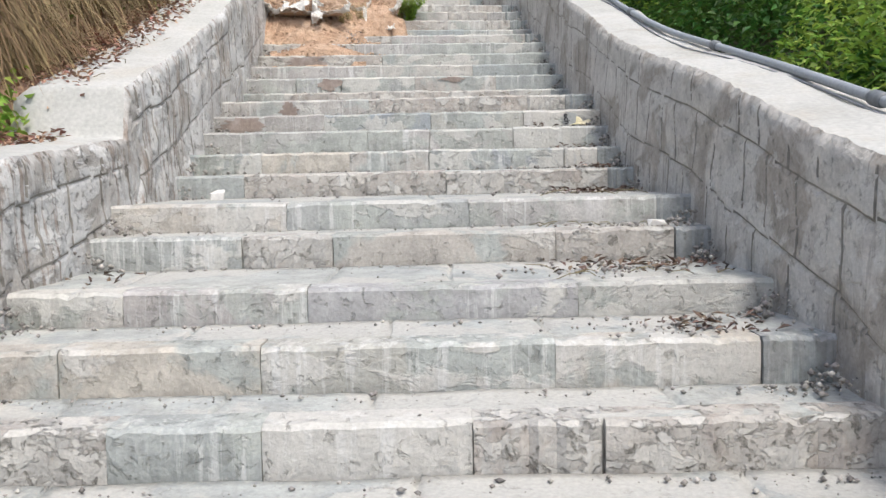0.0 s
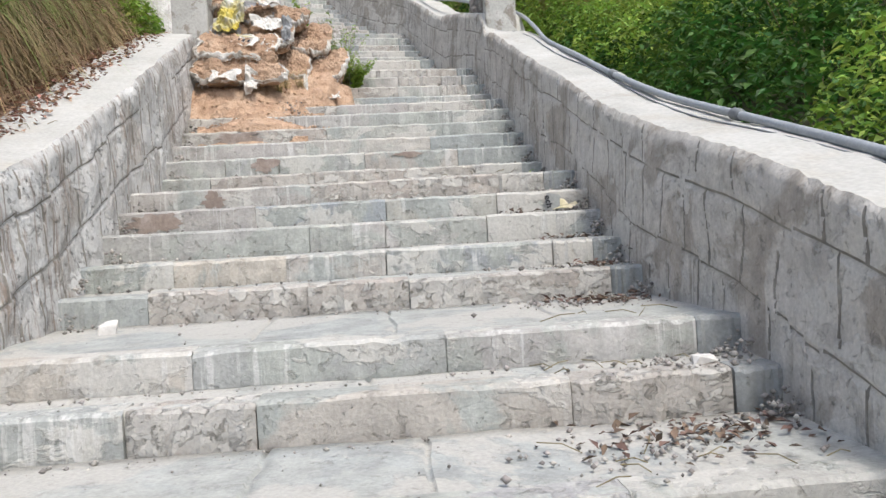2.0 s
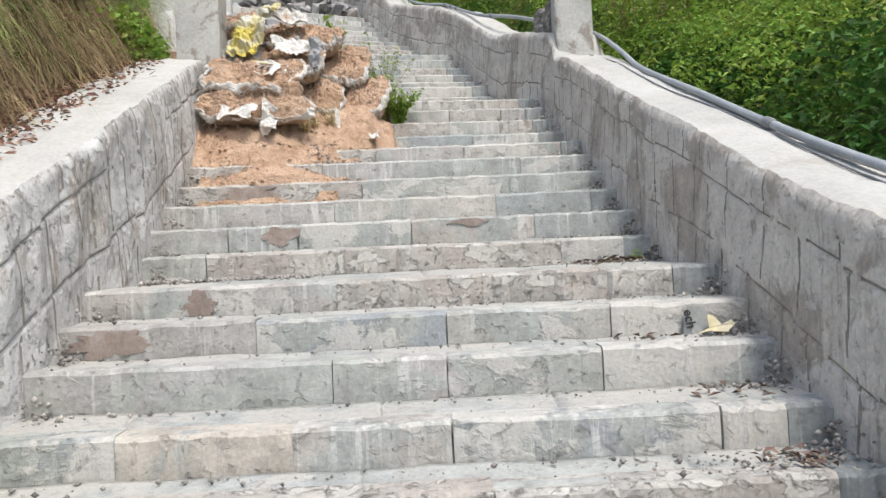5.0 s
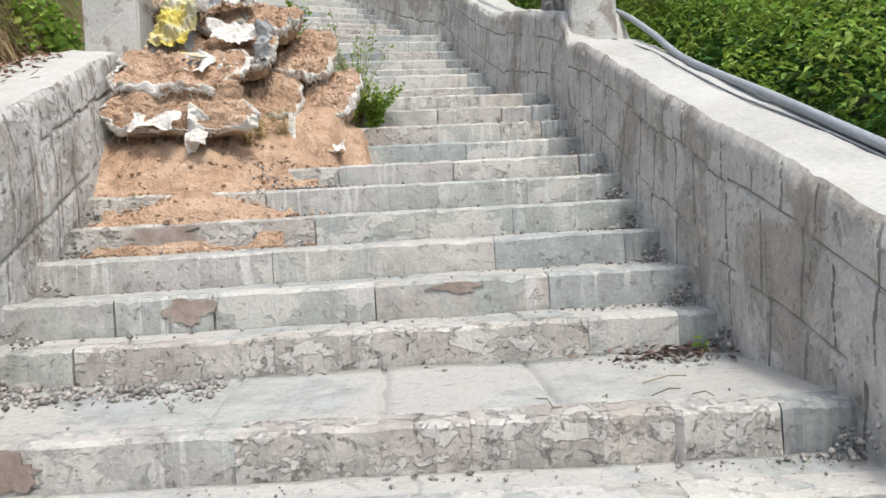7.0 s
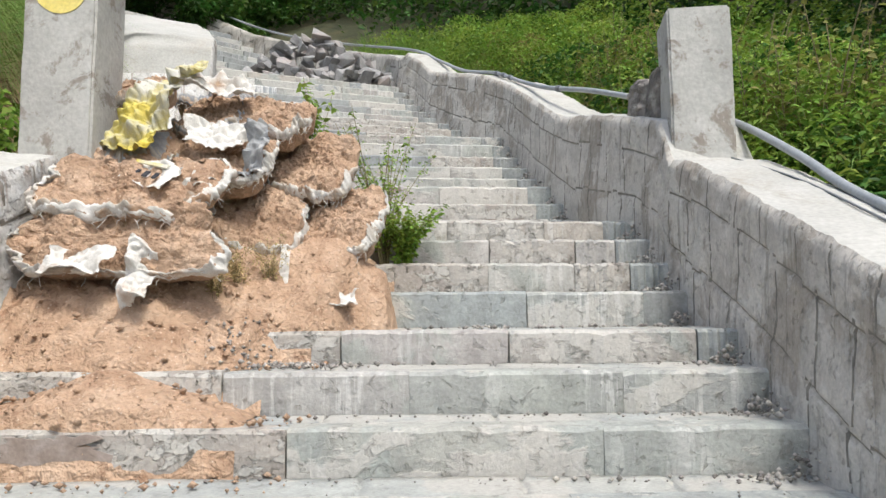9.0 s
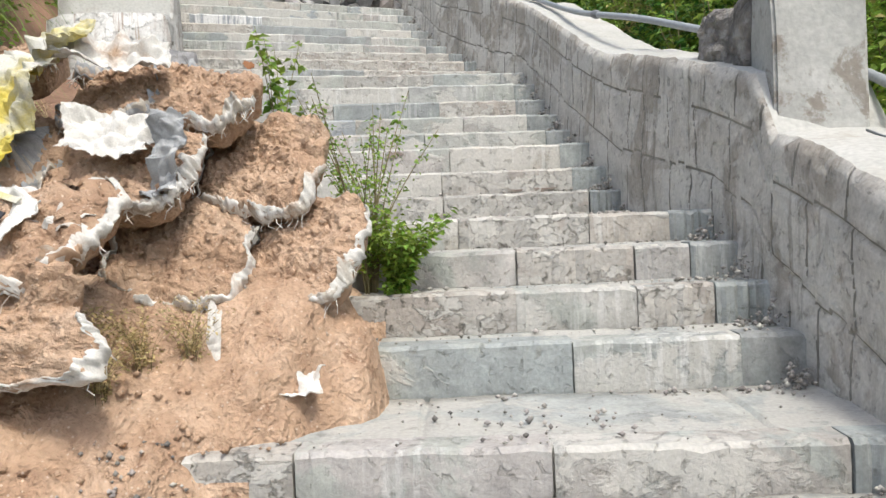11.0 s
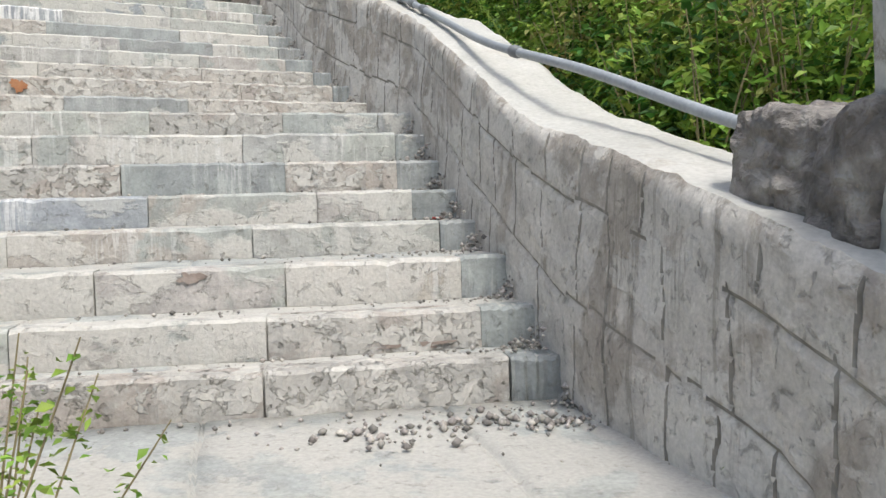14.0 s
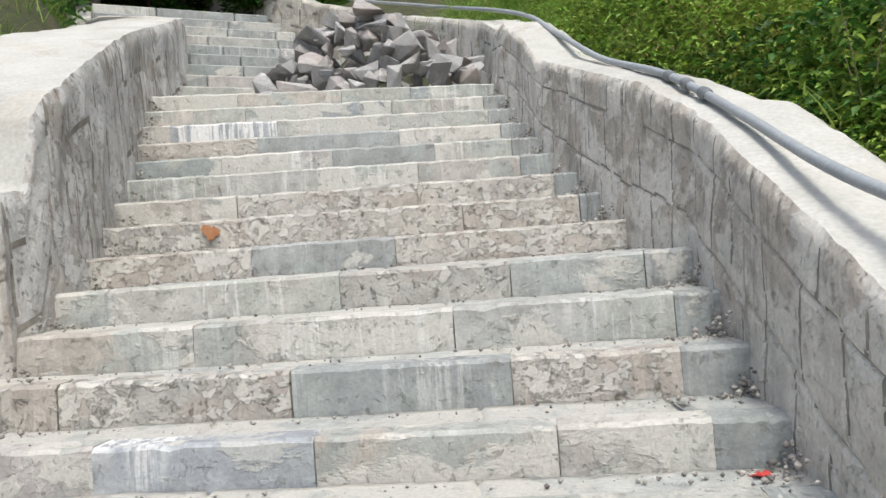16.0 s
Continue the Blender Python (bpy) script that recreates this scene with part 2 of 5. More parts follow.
PIPE_DARK = mat("dark_coupling", [(0.12, 0.13, 0.14), (0.2, 0.21, 0.22)], scale=8, rough=0.5, bump=0.1)
ROCK = stone_mat("quarried_rock", [(0.15, 0.15, 0.155), (0.3, 0.3, 0.3), (0.44, 0.38, 0.35), (0.2, 0.2, 0.205), (0.48, 0.47, 0.46), (0.27, 0.25, 0.24), (0.17, 0.17, 0.175)], (0.33, 0.325, 0.32), (0.5, 0.48, 0.46), (0.57, 0.68), drips=0.0, bump=0.6)
DARK_ROCK = mat("dark_rock", [(0.1, 0.095, 0.088), (0.22, 0.2, 0.185), (0.38, 0.36, 0.33)], scale=9, bump=1.0, fine=34, bump_dist=0.03, mid=1.2,
                second=(0.36, 0.33, 0.3), second_scale=3.0, second_range=(0.56, 0.68))


# ---- helpers for building ----
def link(name, verts, faces, materials, parent=None, label="", smooth=False, index=None):
    me = bpy.data.meshes.new(name)
    me.from_pydata(verts, [], faces)
    for m in (materials if isinstance(materials, (list, tuple)) else [materials]):
        me.materials.append(m)
    if index is not None:
        me.polygons.foreach_set("material_index", np.asarray(index, dtype=np.int32))
    if smooth:
        me.polygons.foreach_set("use_smooth", np.ones(len(me.polygons), dtype=bool))
    me.update()
    ob = new(name, me)
    if parent:
        ob.parent = parent
    if label:
        ob["label"] = label
    return ob


def part(name, bm, material, parent, label="", smooth=False):
    me = bpy.data.meshes.new(name)
    if smooth:
        for f in bm.faces:
            f.smooth = True
    bm.to_mesh(me)
    bm.free()
    me.materials.append(material)
    ob = new(name, me)
    ob.parent = parent
    if label:
        ob["label"] = label
    return ob


def nz(x, y, z, s=1.0):
    return noise.noise((x * s, y * s, z * s))


def lerp_table(table, v, i=1):
    return float(np.interp(v, [r[0] for r in table], [r[i] for r in table]))


# ---- plan: y along the climb, x of the inner faces, z of the nosings ----
RIGHT = [(-4.0, 1.24), (0, 1.22), (3.5, 1.18), (5, 1.14), (7.5, 1.10), (9.3, 1.07), (10.2, 0.95), (11.4, 0.72), (13.7, 0.27), (16.35, -0.90), (16.9, -1.18)]
LEFT = [(-4.0, -1.6), (0, -1.58), (3.9, -1.56), (4.15, -1.58), (6.5, -1.68), (9.0, -1.86), (10.0, -2.0), (12.7, -2.5), (13.3, -2.62), (14.3, -3.1), (15.4, -3.65), (17.2, -4.35)]
# nosing at the right wall, its height, and the degrees by which the left end lies nearer
STEPS = [(2.09, 0.89, 0), (2.42, 1.04, 0), (2.85, 1.17, 1), (3.50, 1.32, 0), (3.80, 1.46, 1), (4.79, 1.61, 0), (5.09, 1.75, 0), (5.49, 1.91, 0),
         (5.76, 2.05, -1), (6.05, 2.19, -1), (7.00, 2.34, 2), (7.30, 2.50, 3), (7.70, 2.66, 4), (8.05, 2.82, 3), (8.38, 2.98, 4), (8.68, 3.12, 2),
         (9.38, 3.30, 4), (9.66, 3.46, 5), (9.89, 3.61, 6), (10.17, 3.75, 7), (11.33, 3.91, 5), (11.57, 4.07, 6), (11.86, 4.25, 8),
         (12.31, 4.40, 9), (12.61, 4.56, 8), (12.99, 4.74, 9), (13.28, 4.92, 10), (13.64, 5.09, 11), (14.34, 5.26, 18), (14.70, 5.44, 18),
         (15.05, 5.61, 18), (15.49, 5.80, 20), (15.80, 5.97, 20), (16.05, 6.13, 21), (16.31, 6.30, 22), (16.55, 6.46, 23), (16.81, 6.63, 24)]
BELOW = [(2.09 - 0.36 * i, 0.89 - 0.15 * i, 0) for i in range(1, 16)]
STEPS = BELOW[::-1] + STEPS
FIRST = len(BELOW)


def right_x(y):
    return lerp_table(RIGHT, y)


def left_x(y):
    return lerp_table(LEFT, y)


def step_ends(i):
    y, z, a = STEPS[i]
    r = Vector((right_x(y), y, z))
    d = Vector((-math.cos(radians(a)), -math.sin(radians(a)), 0))
    lo, hi = 0.5, 6.0
    for _ in range(40):
        mid = (lo + hi) / 2
        p = r + d * mid
        lo, hi = (mid, hi) if p.x > left_x(p.y) else (lo, mid)
    return r, r + d * lo


def stair_z(y):
    return float(np.interp(y, [s[0] for s in STEPS] + [17.9, 23.0, 40], [s[1] for s in STEPS] + [6.66, 9.62, 16.0]))


WALL_TOP_R = [(-4, -0.72), (2.1, 1.55), (2.7, 1.72), (3.9, 2.08), (4.6, 2.25), (5.7, 2.58), (6.6, 2.93), (7.6, 3.28), (9.15, 3.86), (9.45, 3.97),
              (9.64, 4.02), (9.80, 4.27), (10.37, 4.45), (11.7, 4.81), (12.2, 5.02), (12.95, 5.38), (13.6, 5.67), (14.2, 5.96), (15.7, 6.50), (16.6, 7.08), (16.9, 7.1)]
WALL_TOP_L = [(-4, -0.3), (2.9, 1.66), (3.4, 1.72), (4.06, 1.80), (4.16, 2.07), (4.5, 2.2), (5.3, 2.48), (7.0, 3.18), (8.9, 3.93), (9.4, 3.97)]


def step_top(x, y):
    """The height of the stair surface under a place."""
    z = STEPS[0][1]
    for sy, sz, a in STEPS:
        if y < sy - (right_x(sy) - x) * math.tan(radians(a)):
            break
        z = sz
    return z


# ---- walls ----
def wall(name, path, tops, width, face, cap, inward, groove_seed, label, foot=0.55, cell=0.009, far=False, relief=0.0):
    """A masonry wall with plaster scored into blocks: path is a list of (x, y) along its inner foot, tops the height
    of its top against the distance along y, inward +1 where the stairs lie to the right of the walking line's wall."""
    rnd = random.Random(groove_seed)
    pts = [Vector((x, y)) for x, y in path]
    dist = [0.0]
    for a, b in zip(pts, pts[1:]):
        dist.append(dist[-1] + (b - a).length)
    total = dist[-1]
    nu = max(4, int(total / cell))
    us = np.linspace(0, total, nu + 1)
    px, py = np.interp(us, dist, [p.x for p in pts]), np.interp(us, dist, [p.y for p in pts])
    # smooth the plan a little so that the wall bends instead of breaking
    for _ in range(int(0.25 / cell)):
        px[1:-1], py[1:-1] = (px[:-2] + 2 * px[1:-1] + px[2:]) / 4, (py[:-2] + 2 * py[1:-1] + py[2:]) / 4
    tx, ty = np.gradient(px), np.gradient(py)
    ln = np.hypot(tx, ty)
    nx, ny = -ty / ln * inward, tx / ln * inward  # towards the stairs
    tz = np.interp(py, [t[0] for t in tops], [t[1] for t in tops])
    gz = np.array([stair_z(v) for v in py]) - foot
    rows = 40 if far else 84
    # scored joints: two running lines and staggered uprights
    lines = [0.3, 0.575, 0.835]
    ups = []
    for c, (lo, hi) in enumerate(((0.0, 0.3), (0.3, 0.575), (0.575, 0.835), (0.835, 0.985))):
        u = rnd.uniform(0, 0.25)
        while u < total:
            a0 = lo + (rnd.uniform(0.0, 0.06) if rnd.random() < 0.4 else 0.0)
            ups.append((u, a0, hi - (rnd.uniform(0.0, 0.14) if rnd.random() < 0.4 else 0.0), rnd.uniform(-0.05, 0.05), rnd.uniform(0.3, 1.0)))
            u += rnd.uniform(0.2, 0.36) * (1.6 if far else 1.0)
    by_cell = {}
    for q in ups:
        by_cell.setdefault(int(q[0] / 0.25), []).append(q)
    verts, index = [], []
    groove = np.zeros((nu + 1, rows + 1), dtype=bool)
    for i in range(nu + 1):
        u, x, y = us[i], float(px[i]), float(py[i])
        k = int(u / 0.25)
        near = by_cell.get(k, []) + by_cell.get(k - 1, []) + by_cell.get(k + 1, [])
        on = [nz(x, q * 9, y, 0.8) > -0.42 for q in lines]
        chip = 0.010 * nz(x, y, 0.0, 5.0) + 0.010 * nz(x, y, 3.0, 17.0)
        for j in range(rows + 1):
            v = j / rows
            wob = 0.028 * nz(x, y, v * 2, 1.7) + 0.008 * nz(x, y, v, 8.0)
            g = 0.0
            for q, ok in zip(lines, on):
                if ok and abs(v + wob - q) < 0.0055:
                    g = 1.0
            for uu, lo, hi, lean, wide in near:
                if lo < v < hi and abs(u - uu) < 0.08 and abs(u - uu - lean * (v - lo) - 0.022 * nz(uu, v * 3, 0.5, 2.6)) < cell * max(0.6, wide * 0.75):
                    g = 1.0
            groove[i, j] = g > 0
            lump = nz(x, y, v * 0.8, 6.0)
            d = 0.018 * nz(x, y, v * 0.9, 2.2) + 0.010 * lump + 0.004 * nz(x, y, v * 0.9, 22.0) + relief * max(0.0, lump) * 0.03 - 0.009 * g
            zz = gz[i] + (tz[i] - gz[i]) * v
            if v > 0.95:
                d -= 0.022 * ((v - 0.95) / 0.05) ** 2 + 0.01 * max(0, nz(x, y, 9.0, 9.0))
                zz += chip * (v - 0.95) / 0.05
            batter = 0.05 * (1 - v)
            verts.append((x + nx[i] * (d + batter - 0.05), y + ny[i] * (d + batter - 0.05), zz))
    faces = []
    R = rows + 1
    for i in range(nu):
        for j in range(rows):
            a, b = i * R + j, (i + 1) * R + j
            faces.append((a, b, b + 1, a + 1) if inward > 0 else (a, a + 1, b + 1, b))
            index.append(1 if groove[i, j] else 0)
    # top, outer face
    nt = 7
    start = len(verts)
    outer_w = [width * (1 + 0.10 * nz(px[i], py[i], 5.0, 1.3) + 0.04 * nz(px[i], py[i], 2.0, 5.0)) for i in range(nu + 1)]
    for i in range(nu + 1):
        x, y = float(px[i]), float(py[i])
        rim = verts[i * R + rows]
        for j in range(nt + 1):
            w = j / nt
            if j == 0:
                verts.append(rim)
                continue
            off = outer_w[i] * w + 0.06
            lift = 0.014 * nz(x, y, w * 2, 3.0) + 0.006 * nz(x, y, w * 2, 12.0) + 0.012 * math.sin(math.pi * w)
            if j == nt:
                lift -= 0.05
            verts.append((x - nx[i] * off, y - ny[i] * off, tz[i] + lift))
        verts.append((x - nx[i] * (outer_w[i] + 0.12), y - ny[i] * (outer_w[i] + 0.12), gz[i] - 0.25))
    C = nt + 2
    for i in range(nu):
        for j in range(nt + 1):
            a, b = start + i * C + j, start + (i + 1) * C + j
            faces.append((a, b, b + 1, a + 1) if inward > 0 else (a, a + 1, b + 1, b))
            index.append(2 if j < nt else 0)
    for i in (0, nu):
        ring = [i * R + j for j in range(R)] + [start + i * C + j for j in range(C)]
        if (i == 0) == (inward < 0):
            ring = ring[::-1]
        faces.append(tuple(ring))
        index.append(0)
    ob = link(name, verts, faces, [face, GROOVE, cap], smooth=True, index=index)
    return tagged(ob, label, "wall", kind="structure")


def along(table, y0, y1, n):
    return [(lerp_table(table, y), y) for y in np.linspace(y0, y1, n)]


wall("wall_right", along(RIGHT, -1.5, 16.9, 70), WALL_TOP_R, 0.47, PLASTER, COPING, 1, 3,
     "grey cement-plastered stone wall scored into blocks beside the stone stairs", cell=0.0065)
wall("wall_left", along(LEFT, -1.5, 9.35, 45), WALL_TOP_L, 0.58, PLASTER_PALE, COPING, -1, 5,
     "pale cement-plastered wall scored into blocks beside the stone stairs", relief=0.7)
UPPER_TOP_L = [(12.7, 5.52), (12.98, 5.58), (13.08, 5.93), (13.2, 6.05), (14.0, 6.46), (15.15, 7.0), (16.04, 7.34), (17.2, 7.8), (18.2, 8.1), (19.6, 8.7), (21.0, 9.5)]
wall("wall_upper_left", along(LEFT, 12.75, 17.2, 20) + [(-5.0, 18.2), (-6.4, 19.6), (-7.6, 21.0)], UPPER_TOP_L, 0.95, PLASTER_PALE, COPING, -1, 8,
     "pale stepped cement wall with broad white coping beside the upper stairs", far=True, cell=0.013, relief=0.6)
wall("wall_upper_right", [(-1.05, 16.75), (-1.5, 18.0), (-3.0, 20.0), (-4.8, 21.5), (-7.6, 23.0)], [(16.7, 7.0), (18, 7.55), (20, 8.4), (21.5, 9.3), (23, 10.9)], 0.45,
     PLASTER, COPING, 1, 9, "grey cement-plastered wall along the highest flight of stairs", far=True, cell=0.013)


# ---- stairs ----
stairs = tagged(new("stairs"), "weathered grey stone stairs climbing between two cement walls", "stairs", kind="structure")
rs = random.Random(11)
n_steps = len(STEPS)
for i in range(n_steps):
    verts, faces = [], []
    r, l = step_ends(i)
    if i + 1 < n_steps:
        r2, l2 = step_ends(i + 1)
    else:
        r2, l2 = r + Vector((-0.9, 1.9, 0)), l + Vector((-0.9, 1.9, 0))
    e = (r - l).normalized()
    r, l, r2, l2 = r + e * 0.12, l - e * 0.12, r2 + e * 0.12, l2 - e * 0.12
    back = Vector((-e.y, e.x, 0))
    splits = []
    q = rs.uniform(0.1, 0.4)
    while q < 0.93:
        splits += [q - 0.004, q - 0.002, q + 0.002, q + 0.004]
        q += rs.uniform(0.14, 0.34)
    ss = sorted([k / 40 for k in range(41)] + splits)
    low = [any(abs(v - w) < 1e-9 for w in splits[1::4] + splits[2::4]) for v in ss]
    nseg = len(ss) - 1
    base = len(verts)
    rows = 8
    for j in range(rows + 1):
        w = min(1.0, j / (rows - 2))
        for k in range(nseg + 1):
            s = ss[k] + (0.006 * nz(j * 0.9, i * 2.3, round(ss[k] * 12), 1.0) if 0 < k < nseg else 0)
            crack = 0.018 + 0.024 * max(0, nz(s * 9, i * 3.7, 0.5))
            a, b = l.lerp(r, s) + back * 0.10, l2.lerp(r2, s) - back * crack
            p = a.lerp(b, w)
            if j > rows - 2:
                p = p + back * (0.004 if j == rows - 1 else 0.09)
            z = l.z - 0.006 + 0.007 * nz(p.x, p.y, l.z, 3.0) + 0.004 * nz(p.x, p.y, l.z, 11.0) + 0.012 * w - (0.03 if j > rows - 2 else 0.012 if low[k] and j > 0 else 0.0)
            verts.append((p.x, p.y, z))
    for j in range(rows):
        for k in range(nseg):
            a = base + j * (nseg + 1) + k
            faces.append((a, a + 1, a + nseg + 2, a + nseg + 1))
    # mortar face behind the blocks
    base = len(verts)
    for j in (0, 1):
        for k in range(nseg + 1):
            p = l.lerp(r, k / nseg) + back * (0.035 + 0.01 * nz(k * 0.3, i * 1.7, 0.0))
            verts.append((p.x, p.y, l.z - 0.004 - 0.26 * (1 - j)))
    for k in range(nseg):
        a = base + k
        faces.append((a, a + 1, a + nseg + 2, a + nseg + 1))
    base2 = len(verts)
    for k in range(nseg + 1):
        p = l.lerp(r, k / nseg) + back * 0.10
        verts.append((p.x, p.y, l.z - 0.004))
    for k in range(nseg):
        a = base + nseg + 1 + k
        b = base2 + k
        faces.append((a, a + 1, b + 1, b))
    # Crack at the riser foot: dirt colour that also paints the crevice shadow.
    dirt_shade = [1 if (rows - 2) * nseg <= k < rows * nseg else 0 for k in range(len(faces))]
    link("tread", verts, faces, [TREAD, GROOVE], stairs, smooth=True, index=dirt_shade)


# ---- ground ----
def ground_z(x, y):
    base = stair_z(y)
    xr, xl = right_x(min(y, 16.9)), left_x(min(y, 17.2))
    if y > 16.9:
        xr -= (y - 16.9) * 0.75
        xl -= (y - 16.9) * 0.75
    if x > xr:
        d = x - xr
        g = base + 0.05 + 0.16 * max(0, d - 0.5) + 0.3 * max(0, d - 4)
        g = g * min(1, d / 0.5) + (base - 0.4) * (1 - min(1, d / 0.5))
        return g + 0.12 * nz(x, y, 0, 0.6) * min(1, d)
    if x < xl:
        d = xl - x
        top = lerp_table(WALL_TOP_L, y) if y < 9.4 else base + 0.45
        if y < 4.1:
            g = top - 0.03 + 0.45 * max(0, d - 0.75)
        else:
            g = top - 0.03 + 0.22 * max(0, d - 0.6) + 1.25 * max(0, min(d - 0.95, 0.7)) + 0.6 * max(0, min(d - 1.65, 1.6))
        k = min(1.0, d / 0.55)
        return (base - 0.4) * (1 - k) + (g + 0.08 * nz(x, y, 0, 1.1) * min(1, d)) * k
    return base - 0.42


def sheet():
    xs = np.concatenate([np.linspace(-400, -14, 12), np.linspace(-12, 14, 131), np.linspace(18, 400, 12)])
    ys = np.concatenate([np.linspace(-300, -4, 10), np.linspace(-3, 27, 151), np.linspace(31, 500, 14)])
    vs = []
    for y in ys:
        for x in xs:
            far = max(0, abs(x) - 14, y - 27, -3 - y)
            vs.append((x, y, ground_z(float(np.clip(x, -14, 16)), float(np.clip(y, -5, 40))) + 0.12 * min(far, 120) * (1 if y > -3 else -0.3)))
    nx = len(xs)
    fs, idx = [], []
    for j in range(len(ys) - 1):
        for i in range(nx - 1):
            a = j * nx + i
            fs.append((a, a + 1, a + nx + 1, a + nx))
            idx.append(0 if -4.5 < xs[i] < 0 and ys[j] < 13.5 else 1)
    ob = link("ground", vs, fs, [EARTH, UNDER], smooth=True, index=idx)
    return tagged(ob, "red earth bank and overgrown hillside soil", "ground", kind="structure")


sheet()


# ---- pillars ----
def pillar(name, x, y, z, w, d, h, turn, lean, label):
    bm = bmesh.new()
    bmesh.ops.create_cube(bm, size=1.0)
    bmesh.ops.scale(bm, vec=(w, d, h), verts=bm.verts)
    bmesh.ops.translate(bm, vec=(0, 0, h / 2), verts=bm.verts)
    bmesh.ops.bevel(bm, geom=bm.edges[:], offset=0.012, segments=2, affect="EDGES")
    bmesh.ops.subdivide_edges(bm, edges=[e for e in bm.edges if e.calc_length() > 0.2], cuts=9, use_grid_fill=True)
    for v in bm.verts:
        v.co += Vector((nz(v.co.x, v.co.y, v.co.z + x, 5), nz(v.co.y, v.co.z, v.co.x + x, 5), 0)) * 0.007
    base = tagged(new(name), label, "pillar")
    base.matrix_world = Matrix.Translation((x, y, z)) @ Matrix.Rotation(radians(turn), 4, "Z") @ Matrix.Rotation(radians(lean), 4, "Y")
    part("shaft", bm, PILLAR, base, smooth=False)
    return base


pillar_l = pillar("concrete_pillar", -1.95, 9.12, 3.5, 0.35, 0.33, 1.43, 2, 0.5, "grey concrete pillar with a painted yellow number disc")
pillar_r = pillar("concrete_pillar", 1.29, 9.86, 3.98, 0.34, 0.36, 0.90, -4, -0.5, "stained grey concrete pillar standing on the stair wall")


# ---- number disc on the pillar ----
YELLOW_PAINT = mat("yellow_paint", [(0.72, 0.58, 0.16), (0.8, 0.68, 0.25)], scale=8, bump=0.15)
RED_PAINT = mat("red_paint", [(0.5, 0.04, 0.02), (0.6, 0.08, 0.04)], scale=9, bump=0.1)
bm = bmesh.new()
bmesh.ops.create_circle(bm, cap_ends=True, segments=40, radius=0.128)
for v in bm.verts:
    v.co *= 1 + 0.04 * nz(v.co.x, v.co.y, 1.0, 14)
ext = bmesh.ops.extrude_face_region(bm, geom=bm.faces[:])
bmesh.ops.translate(bm, vec=(0, 0, 0.004), verts=[g for g in ext["geom"] if isinstance(g, bmesh.types.BMVert)])
bmesh.ops.recalc_face_normals(bm, faces=bm.faces)
disc = part("number_disc", bm, YELLOW_PAINT, pillar_l, "round patch of yellow paint")
disc.matrix_local = Matrix.Translation((0.005, -0.168, 1.255)) @ Matrix.Rotation(radians(90), 4, "X")
text = bpy.data.curves.new("digits", "FONT")
text.body, text.size, text.extrude, text.align_x, text.align_y, text.offset = "12", 0.165, 0.002, "CENTER", "CENTER", 0.006
temp = new("digits_source", text)
bpy.context.view_layer.update()
digits_mesh = bpy.data.meshes.new_from_object(temp)
bpy.data.objects.remove(temp)
digits_mesh.materials.clear()
digits_mesh.materials.append(RED_PAINT)
digits = new("painted_number", digits_mesh)
digits.parent = disc
digits["label"] = "red hand-painted number 12"
digits.matrix_local = Matrix.Translation((0.005, 0.0, 0.006)) @ Matrix.Rotation(radians(-3), 4, "Z")


# ---- upper flight ----
upper = tagged(new("upper_stairs"), "grey stone stairs turning away above the landing", "stairs", kind="structure")
ru = random.Random(4)
UP_TURN = radians(41)
for i in range(10):
    c = Vector((-4.0, 16.6, 6.63 + 0.18 * (i + 1))) + Vector((-math.sin(UP_TURN), math.cos(UP_TURN), 0)) * (0.26 * i)
    a, end, deep = -0.7, 2.3 - 0.1 * i, 0.62 if i < 9 else 1.6
    while end - a > 0.12:
        w = min(ru.uniform(0.45, 1.0), end - a)
        bm = bmesh.new()
        bmesh.ops.create_cube(bm, size=1.0)
        bmesh.ops.scale(bm, vec=(w - 0.01, deep, 0.24), verts=bm.verts)
        bmesh.ops.bevel(bm, geom=bm.edges[:], offset=0.012, segments=1, affect="EDGES")
        ob = part("step_stone", bm, STONE if ru.random() < 0.45 else DAMP_STONE, upper)
        ob.matrix_world = Matrix.Translation(c) @ Matrix.Rotation(UP_TURN, 4, "Z") @ Matrix.Translation((a + w / 2, deep / 2 + ru.uniform(-0.006, 0.006), -0.12 + ru.uniform(-0.004, 0.004)))
        a += w


# ---- water pipe on the wall ----
def wall_point(y, off, lift):
    y2 = y + 0.05
    t = Vector((right_x(y2) - right_x(y), 0.05, 0)).normalized()
    n = Vector((t.y, -t.x, 0))
    p = Vector((right_x(y), y, lerp_table(WALL_TOP_R, y) + lift)) + n * off
    return p


def tube(points, radius, sides=12):
    bm = bmesh.new()
    rings = []
    for k, p in enumerate(points):
        t = (points[min(k + 1, len(points) - 1)] - points[max(k - 1, 0)]).normalized()
        a = t.cross(Vector((0, 0, 1)))
        a = a.normalized() if a.length > 1e-3 else Vector((1, 0, 0))
        b = t.cross(a)
        r = radius[k] if isinstance(radius, (list, tuple)) else radius
        rings.append([bm.verts.new(p + (a * math.cos(q) + b * math.sin(q)) * r) for q in (2 * math.pi * i / sides for i in range(sides))])
    for r0, r1 in zip(rings, rings[1:]):
        for i in range(sides):
            bm.faces.new((r0[i], r0[(i + 1) % sides], r1[(i + 1) % sides], r1[i]))
    bm.faces.new(rings[0][::-1])
    bm.faces.new(rings[-1])
    bmesh.ops.recalc_face_normals(bm, faces=bm.faces)
    return bm


